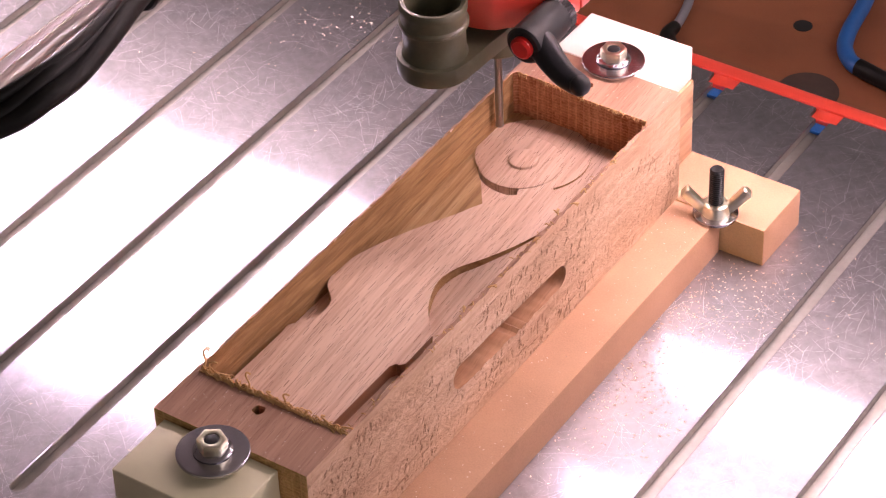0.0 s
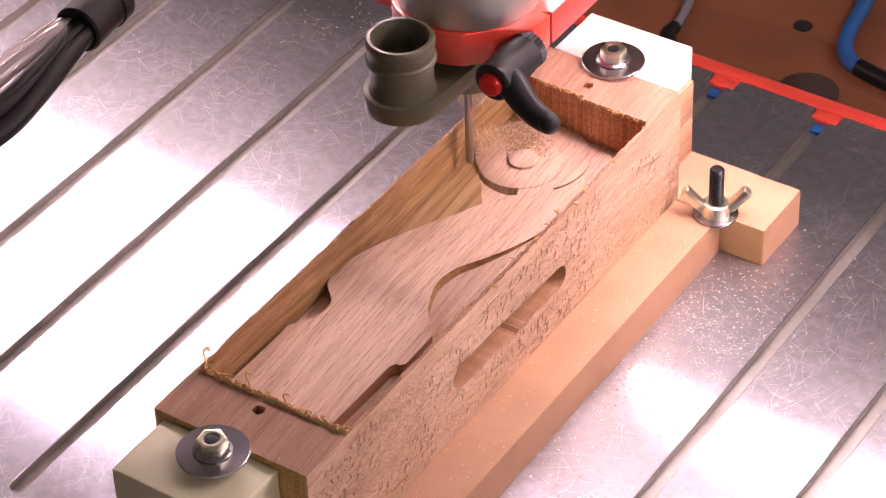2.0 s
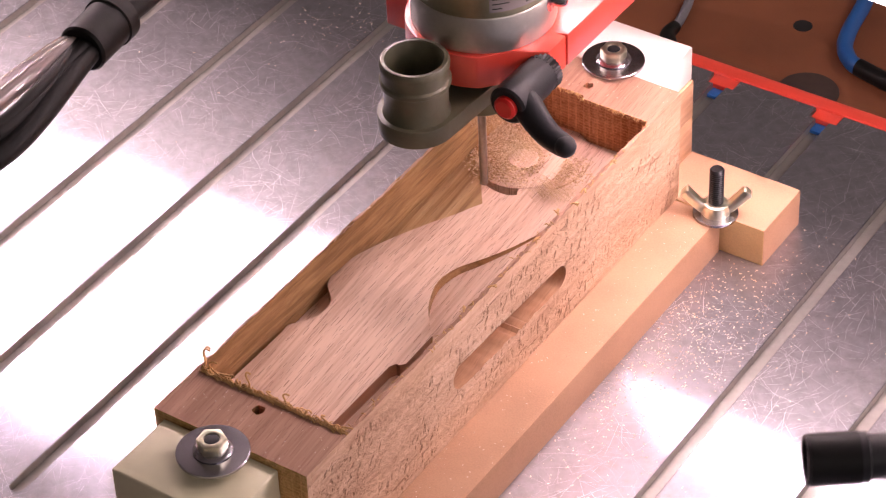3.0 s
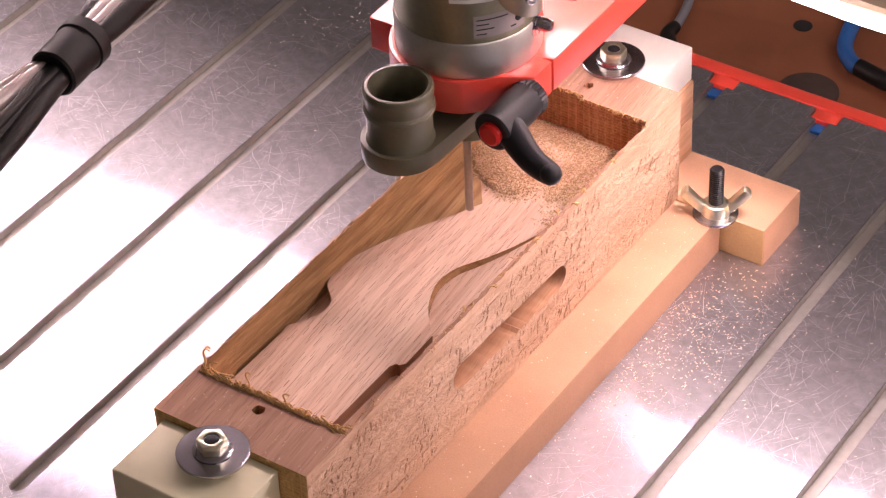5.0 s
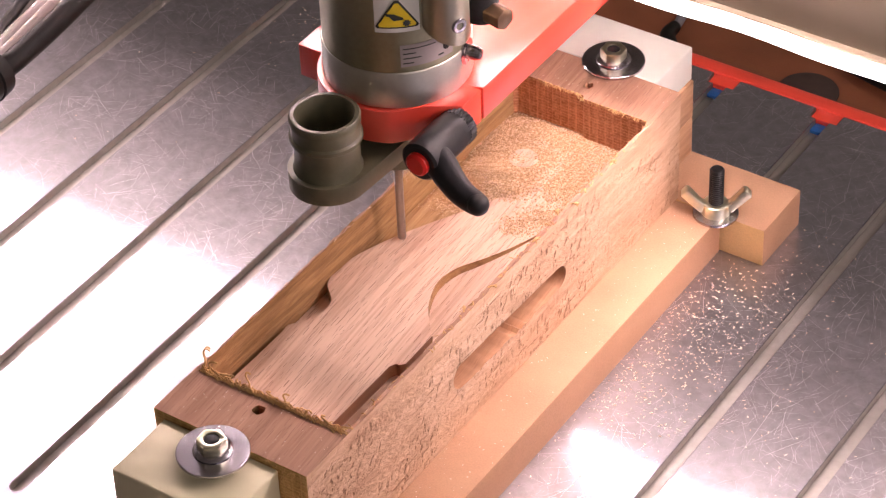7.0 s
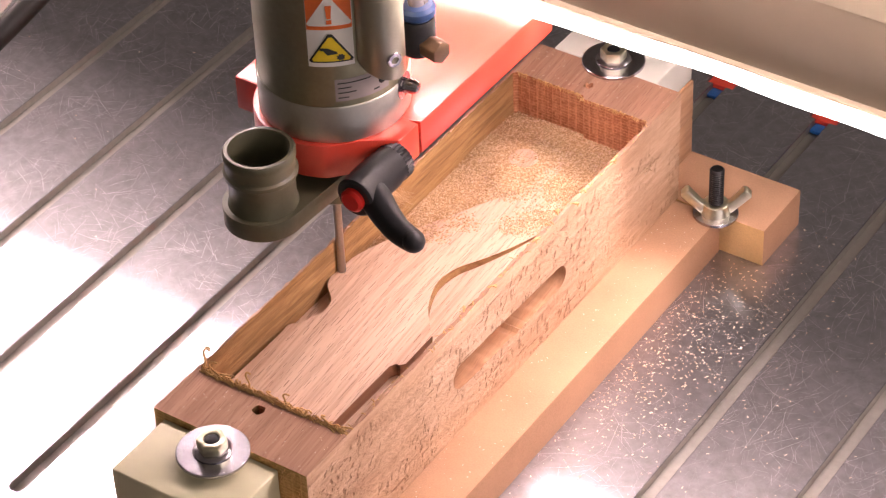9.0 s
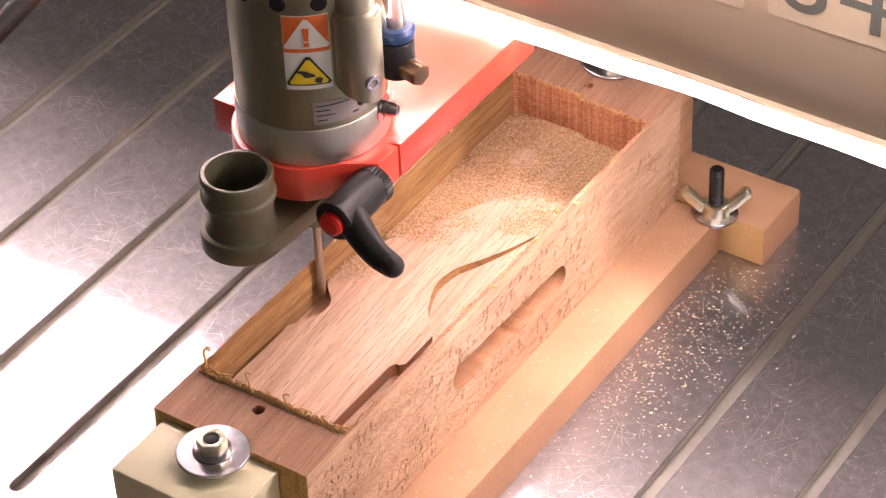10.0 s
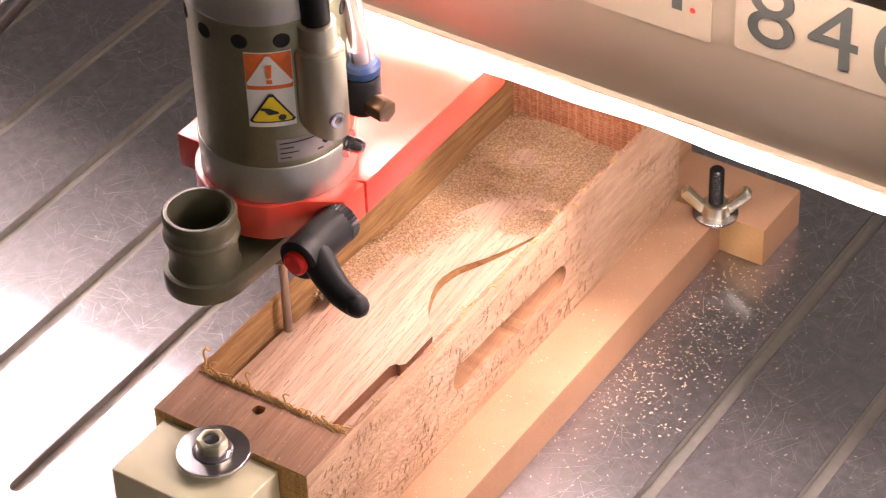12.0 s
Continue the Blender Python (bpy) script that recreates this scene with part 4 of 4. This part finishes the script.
    tri = [(-7.0, -5.8), (0, -5.8), (7.0, -5.8), (7.6, -4.9), (4.2, 0.5), (0.7, 5.9), (-0.7, 5.9), (-4.2, 0.5), (-7.6, -4.9)]
    wrapped("white_triangle", tri, a_mid, 182.3 + up, 27.1, WHITE, sticker)
    wrapped("exclamation_mark", [(-0.7, -2.0), (0.7, -2.0), (1.1, 3.2), (-1.1, 3.2)], a_mid, 181.6 + up, 27.35, ORANGE, sticker)
    wrapped("exclamation_mark", [(-0.9, -0.8), (0.9, -0.8), (0.9, 0.8), (-0.9, 0.8)], a_mid, 178.2 + up, 27.35, ORANGE, sticker)
    wrapped("dark_triangle", tri, a_mid, 167.2 + up, 27.05, INK, sticker)
    wrapped("yellow_triangle", [(x * 0.86, y * 0.84 - 0.2) for x, y in tri], a_mid, 167.2 + up, 27.3, YELLOW, sticker)
    wrapped("pictogram", [(-3.6, 1.4), (-1, 1.2), (2.0, -0.4), (2.2, -1.2), (0.4, -1.4), (-1.2, -1.6), (-2.6, 0.2), (-3.8, 0.4)], a_mid, 166.4 + up, 27.5, INK, sticker)
    wrapped("pictogram", [(3.2 + 1.5 * math.cos(a) * (1 if i % 2 else 0.72), -2.6 + 1.5 * math.sin(a) * (1 if i % 2 else 0.72)) for i, a in enumerate(np.linspace(0, 2 * math.pi, 17)[:-1])], a_mid, 166.2 + up, 27.5, INK, sticker)
    plate = curved("rating_label", -52, -8, 147.6, 156.8, 26.85, SILVER_LABEL, t, "silver rating label with unreadable print", n=14)
    for k, (a0, a1) in enumerate(((-50, -24), (-50, -40), (-50, -36), (-50, -42))):
        curved("print_bar", a0, a1, 154.9 - 2.0 * k, 155.3 - 2.0 * k, 26.95, INK, plate, n=8)
    curved("print_bar", -22, -17, 149.0, 149.6, 26.95, INK, plate, n=4)
    return t


head = spindle_head()


# ---------------------------------------------------------------- gantry beam with the light strip (origin at its front lower edge)
def gantry():
    t = tagged(empty("gantry_beam"), "beige gantry beam with a glowing strip light along its lower edge", "gantry")
    part("beam", box(-420, 520, 2, 92, 133, 300, bevel=1.5), BEAM, t, "beige powder-coated beam")
    path = [(x, 0.0 + 0.5 * math.sin(x * 0.05), 132.4 + 0.7 * math.sin(x * 0.041) + 0.4 * math.sin(x * 0.11 + 1)) for x in range(-400, 521, 10)]
    part("light_strip", tube(path, 2.8, 12, per=2), LED, t, "glowing white light strip")
    # hidden diodes behind the tube, added to fill light under the beam
    dots = None
    for x in range(-390, 520, 17):
        dots = box(x - 2.5, x + 2.5, 5.0, 10.0, 131.2, 132.4, dots)
    part("led_chips", dots, LED_DOT, t, "hidden row of white diodes added to boost the strip light", smooth=False)
    # added lip, keeps the tube's light off the beam face
    part("strip_shield", box(-420, 520, -1.2, 1.9, 137.4, 138.0, bevel=0.2), BEAM, t, smooth=False)
    # unseen upper row, assumed from bright streaks mirrored in the table
    upper = None
    for x in range(-395, 520, 25):
        upper = box(x - 2.5, x + 2.5, -30, -10, 230.8, 231.9, upper)
    part("upper_led_chips", upper, LED_BARE, t, "unseen upper row of bare light-emitting diodes", smooth=False)
    # shield added to keep the upper diodes' light off the beam face
    part("upper_shield", box(-420, 520, -8.6, -7.6, 219, 232, bevel=0.2), BEAM, t, "thin light shield added between the upper diodes and the beam", smooth=False)
    part("upper_cover", box(-420, 520, -32, 2.2, 232, 236, bevel=0.6), BEAM, t, "unseen cover lip over the upper diodes")
    part("strip_backing", box(-420, 520, 3.5, 11.5, 132.4, 133.2), PAPER, t, smooth=False)
    lab = part("number_label", prism(rounded(205, 330, 174, 215, 1.5), 0, 0.3), PAPER, t, "pale number label")
    lab.matrix_basis = Matrix(((1, 0, 0, 0), (0, 0, -1, 1.9 * MM), (0, 1, 0, 0), (0, 0, 0, 1)))
    lab2 = part("text_label", prism(rounded(40, 196, 172, 215, 1.5), 0, 0.3), PAPER, t, "pale label with print")
    lab2.matrix_basis = lab.matrix_basis
    bar = part("print_bar", prism([(181, 181.5), (185, 181.5), (185, 200), (181, 200)], 0.3, 0.45), INK, lab2)
    dot = part("print_dot", prism(circle(189, 183, 1.1, 20), 0.3, 0.45), RED_PLASTIC, lab2, "red printed dot")
    cu = bpy.data.curves.new("digits", "FONT")
    cu.body, cu.size, cu.extrude, cu.offset, cu.space_character = "840", 0.0365, 0.0001, 0.0, 1.16
    tmp = new("digits_curve", cu)
    bpy.context.view_layer.update()
    me = bpy.data.meshes.new_from_object(tmp.evaluated_get(bpy.context.evaluated_depsgraph_get()))
    bpy.data.objects.remove(tmp)
    me.materials.append(INK)
    num = new("digits", me)
    num.parent = t
    num.matrix_basis = Matrix(((1.08, 0, 0, 0.2085), (0, 0, -1, 0.0013), (0, 1, 0, 0.1792), (0, 0, 0, 1)))
    num["label"] = "dark printed digits"
    return t


gantry_beam = gantry()


# ---------------------------------------------------------------- cable bundle hanging from the head (origin at the collar's lower tip)
def cable_bundle():
    t = tagged(empty("cable_bundle"), "black and clear hoses held by a black collar", "cable bundle")
    part("sheathed_cable", tube([(-60, -150, -30), (-22, -98, -12), (-2.9, -76.6, -4), (2.7, -66.3, 0), (3.3, -50.1, 0), (-1.2, -27.4, 0), (-6.6, -7, 0), (-10, 8, 0), (-13.5, 24, 0), (-12.4, 36, 0), (-12.8, 67, 3), (-14, 113, 10), (-14, 164, 24), (-14, 216, 42)], 4.3), RUBBER, t, "thick black sheathed cable")
    part("sheathed_cable", tube([(-70, -145, -26), (-28, -98, -10), (-7, -78, -2), (-1.5, -60, 4), (-2.5, -40, 3), (-8, -14, 2), (-11, 8, 2)], 3.6), RUBBER, t, "black sheathed cable")
    part("thin_cable", tube([(-40, -120, -10), (-12, -82, 2), (-4, -64, 6), (-2.5, -44, 6), (-6.5, -20, 5), (-12.5, 2, 3), (-16, 14, 2), (-21, 24, 0), (-25.7, 38, 0), (-31, 55, 0), (-38.7, 90, 4)], 2.2), RUBBER, t, "thin black cable")
    part("clear_hose", tube([(-20, -140, -8), (-19, -100, 0), (-18.2, -66, 2), (-17.5, -35, 3), (-17.2, -8, 2), (-17.4, 8, 0), (-17.4, 24, 0), (-22, 46, 0), (-25, 67, 0), (-30, 104, 4)], 3.9), CLEAR, t, "clear plastic hose")
    part("clear_hose", tube([(-13, -140, -8), (-12, -100, 0), (-11.5, -72, 4), (-12, -40, 5), (-13.4, -10, 4), (-15, 8, 1), (-15, 24, 1), (-19, 46, 0), (-22, 67, 0)], 3.3), CLEAR, t, "clear plastic hose")
    part("wire", tube([(-25, -140, -8), (-24, -100, 0), (-23, -64, 2), (-22, -34, 2), (-20.5, -8, 1), (-18.8, 12, 0)], 1.1), ORANGE_WIRE, t, "thin orange-brown wire")
    collar = lathe([(0, 0), (8.4, 0), (9.2, 1), (9.2, 17.5), (9.9, 18), (9.9, 23.5), (9.2, 24), (0, 24)], 40)
    d = Vector((-3.2, 23.9, 0)).normalized()
    m = Matrix.Translation((-12.0, 3.0, 0)) @ d.to_track_quat("Z", "Y").to_matrix().to_4x4()
    part("collar", moved(collar, m), RUBBER, t, "black hose collar")
    return t


bundle = cable_bundle()


def tool_end():
    """Black tube end that dips into view for a moment (origin at its free end, axis along X)."""
    t = tagged(empty("suction_tube"), "black plastic suction tube held over the table", "tube")
    prof = [(6.6, 0), (8.0, 0), (8.2, 0.5), (8.2, 19.5), (7.4, 20), (7.2, 21), (7.2, 190), (0, 190), (0, 6), (6.4, 6), (6.6, 0)]
    part("tube_body", moved(lathe(prof, 40), pose(0, 0, 0, 0, 90, 0)), BLACK, t)
    part("end_ring", moved(lathe([(8.25, 1), (8.45, 1), (8.45, 17), (8.25, 17), (8.25, 1)], 40), pose(0, 0, 0, 0, 90, 0)), RUBBER, t)
    return t


suction = tool_end()


# ---------------------------------------------------------------- behind the machine
def background():
    t = tagged(empty("air_line"), "blue hose with a black end lying on the bench", "hose")
    part("hose", tube([(93.5, 520, -46), (98.2, 501, -46), (102, 479, -46), (106.7, 465, -46), (115, 456, -46), (122.4, 454.2, -46)], 3.9), BLUE_HOSE, t)
    part("sleeve", tube([(119, 454.6, -46), (137, 450.6, -46), (157, 448.6, -46), (190, 446, -46)], 4.3), RUBBER, t, "black rubber sleeve")
    t = tagged(empty("lead"), "grey cable with a black plug on the bench", "cable")
    part("cable", tube([(8, 520, -47), (20.2, 475.4, -47), (26.7, 454, -47), (30.3, 436, -47)], 2.3), GREY_CABLE, t)
    part("plug", tube([(29.6, 440, -46), (30.5, 431, -45.5), (37, 421, -45), (42, 410, -45)], [3.0, 5.4]), RUBBER, t, "black plug")
    # disc over the drilled hole, its shade painted near-black
    ob = part("hole_shade_disc", moved(lathe([(0, 0), (4.6, 0), (4.6, 0.4), (3.8, 0.7), (0, 0.5)], 28), Matrix.Translation((79, 476, -50.05))), HOLLOW)
    tagged(ob, "near-black disc standing in for the drilled hole's shade", "plug")
    # plain flat disc for a dark round patch on the board
    ob = part("dark_disc", moved(lathe([(0, 0), (14, 0), (14.5, 0.4), (14.4, 1.2), (13.0, 1.6), (0, 1.8)], 48), Matrix.Translation((106, 429.5, -49.9))), DISC_BROWN)
    tagged(ob, "flat round dark brown disc on the bench", "foot")


background()


def chips():
    """Fine wood chips strewn over table, boards and block, as loose stuff."""
    rng = random.Random(21)

    def scatter(name, label, spots, size):
        verts, faces = [], []
        for x, y, z in spots:
            a, l, w, h = rng.uniform(0, 6.3), size * rng.uniform(0.5, 1.9), size * rng.uniform(0.3, 0.8), size * rng.uniform(0.15, 0.5)
            c, s_ = math.cos(a), math.sin(a)
            b = len(verts)
            tilt = rng.uniform(-0.3, 0.3) * l
            for dx, dy, dz in ((-l, -w, 0), (l, -w * 0.6, 0), (l * 0.8, w, 0), (-l * 0.7, w * 0.8, 0), (-l * 0.6, -w * 0.3, h + abs(tilt)), (l * 0.7, 0, h)):
                verts.append(((x + dx * c - dy * s_) * MM, (y + dx * s_ + dy * c) * MM, (z + dz) * MM))
            faces += [(b, b + 1, b + 5, b + 4), (b + 1, b + 2, b + 5), (b + 2, b + 3, b + 4, b + 5), (b + 3, b, b + 4), (b + 3, b + 2, b + 1, b)]
        me = bpy.data.meshes.new(name)
        me.from_pydata(verts, [], faces)
        me.materials.append(CHIP)
        tagged(new(name, me), label, "wood chips", kind="stuff")

    spots = []
    while len(spots) < 820:
        x, y = 156 + abs(rng.gauss(0, 24)), rng.gauss(200, 42)
        if y < 300 and x < 290 and not (x < 175.5 and y > 254) and all(abs(x - k) > 3.6 for k in (200, 250)):
            spots.append((x, y, 0.02))
    for i in range(200):
        x, y = rng.uniform(176, 340), rng.uniform(110, 330)
        if all(abs(x - k) > 3.8 for k in (200, 250, 300)):
            spots.append((x, y, 0.02))
    for i in range(90):
        x, y = rng.gauss(-72, 13), rng.gauss(312, 18)
        if abs(x + 50) > 4 and abs(x + 100) > 4 and y < 345:
            spots.append((x, y, 0.02))
    for i in range(70):
        x, y = rng.uniform(-200, 60), rng.uniform(20, 340)
        if abs((x + 25) % 50 - 25) > 4:
            spots.append((x, y, 0.02))
    scatter("table_chips", "pale wood chips scattered on the aluminium table", spots, 0.36)
    spots = [(rng.uniform(135.5, 154), rng.uniform(20, 252), 18.02) for i in range(170)]
    scatter("board_chips", "pale wood dust on the MDF board", spots, 0.24)
    spots = [(rng.uniform(72, 133), rng.uniform(8, 30), 70.02) for i in range(60)] + [(rng.uniform(72, 133), rng.uniform(238, 256), 70.02) for i in range(60)]
    spots += [(rng.uniform(108, 131), rng.uniform(196, 232), 49.95) for i in range(40)]
    scatter("block_chips", "pale wood dust on the block", spots, 0.22)


chips()


def sawdust():
    """Small drifts of dust that the cutter throws off and leaves behind it."""
    rng = random.Random(8)
    kinds = []
    for k in range(5):
        verts, faces = [], []
        for i in range(420):
            d, a = 11.0 * math.sqrt(rng.random()) * rng.uniform(0.4, 1.0), rng.uniform(0, 6.3)
            x, y, h = d * math.cos(a), d * math.sin(a), max(0.0, 0.6 - 0.09 * d) * rng.random()
            l, w, t, u = rng.uniform(0.2, 0.62), rng.uniform(0.1, 0.26), rng.uniform(0, 6.3), rng.uniform(0.1, 0.4)
            c, s_ = math.cos(t), math.sin(t)
            b = len(verts)
            for dx, dy, dz in ((-l, -w, 0), (l, -w, 0), (l, w, 0), (-l, w, 0), (0, 0, u)):
                verts.append(((x + dx * c - dy * s_) * MM, (y + dx * s_ + dy * c) * MM, (h + dz) * MM))
            faces += [(b, b + 1, b + 4), (b + 1, b + 2, b + 4), (b + 2, b + 3, b + 4), (b + 3, b, b + 4)]
        me = bpy.data.meshes.new("sawdust")
        me.from_pydata(verts, [], faces)
        me.materials.append(DUST)
        kinds.append(me)
    made = []
    for i in range(165):
        ob = new("sawdust_drift", kinds[i % 5])
        tagged(ob, "small drift of pale sawdust in the milled pocket", "sawdust", "sawdust drifts", "stuff")
        made.append(ob)
    return made


drifts = sawdust()


def motions():
    keys = [(0, 0, 0), (0.5, -1.82, -4.12), (1, -2.41, -11.4), (1.5, -0.99, -18.75), (2, 2.51, -25.25), (2.5, 7.79, -30.48), (3, 14.63, -33.94), (3.5, 20.0, -37.2), (4, 22.6, -40.6),
            (4.5, 21.6, -44.6), (5, 18.48, -49.96), (5.5, 15.09, -56.76), (6, 11.67, -63.4), (6.5, 8.81, -70.42), (7, 6.05, -77.48), (8, 1.5, -91.3), (9, -1.81, -105.58),
            (9.5, -1.95, -113.08), (10, -0.57, -120.09), (10.5, 4.27, -125.59), (11, 7.73, -131.61), (11.5, 6.1, -138.5), (12, 1.18, -143.18)]
    walk(head, [(t, pose((70.41 + x) * MM, (225.54 + y) * MM, 0)) for t, x, y in keys])
    walk(gantry_beam, [(t, pose(0, (306.5 + y) * MM, 0)) for t, x, y in keys])
    swing = [(0, -1.3, 111.8), (0.5, -3.4, 106), (1, -4.4, 97.2), (1.5, -5, 88.7), (2, -3.3, 81.2), (2.5, 0.3, 75.8), (3, 5.6, 73.1), (4, 9.4, 66), (5, 6.2, 56), (5.5, 1.3, 48.1), (6, -3.2, 39.7),
             (6.5, -7.3, 31.6), (7, -10.6, 23.7), (8, -16, 6), (9, -20, -14), (9.5, -20.5, -22), (10.5, -20.5, -30), (12, -20.5, -44)]
    walk(bundle, [(t, pose(x * MM, y * MM, 0.150)) for t, x, y in swing])
    rng = random.Random(3)

    def where(t):
        for (t0, x0, y0), (t1, x1, y1) in zip(keys, keys[1:]):
            if t <= t1:
                f = (t - t0) / (t1 - t0)
                return 70.41 + x0 + (x1 - x0) * f, 225.54 + y0 + (y1 - y0) * f
    for i, ob in enumerate(drifts):
        land = 1.4 + 9.8 * i / len(drifts)
        px, py = where(land)
        wide = 16 if land < 9 else 8
        x = min(max(px + rng.uniform(-12, 2.4 * wide if py > 150 else wide) * rng.choice((0.4, 1.0)), 72.5 + 2 * rng.random()), 127)
        y = min(max(py + rng.uniform(4, 62 if land > 3 else 16), 96), 230)
        edge = np.interp(y, [q[1] for q in ISLAND_LEFT], [q[0] for q in ISLAND_LEFT]) if y < 176 else 92.5 - math.sqrt(max(0.0, 22.7 ** 2 - (y - 215) ** 2))
        z = island_top(x, y) if x > edge else 49.9
        if math.hypot(x - 90.9, y - 208.2) < 16:
            z = 52.2 if math.hypot(x - 91.6, y - 209.4) < 9 else 51.3
        rows = [(t, pose((70.41 + a) * MM, (225.54 + b) * MM, 0.0955)) for t, a, b in keys if t < land - 0.05]
        rows.append((land, pose(px * MM, py * MM, 0.0955)))
        rows += [(land + 0.1, pose((px + x) / 2 * MM, (py + y) / 2 * MM, 0.068)), (land + 0.2, pose(x * MM, y * MM, (z + 0.03) * MM)), (12, pose(x * MM, y * MM, (z + 0.03) * MM))]
        walk(ob, rows)
    dip = [(0, 340, 390), (2.0, 340, 390), (2.3, 214, 297.8), (2.4, 222.7, 242.2), (2.5, 238.7, 185.7), (2.6, 252, 155.6), (2.7, 269.6, 119.5), (2.8, 289.1, 71), (2.9, 289.4, 64.7), (3.0, 284.5, 72.1),
           (3.1, 302, 86), (3.2, 330, 104), (3.5, 370, 130), (12, 370, 130)]
    walk(suction, [(t, pose(x * MM, y * MM, 0.100, 0, 0, 36)) for t, x, y in dip])


motions()
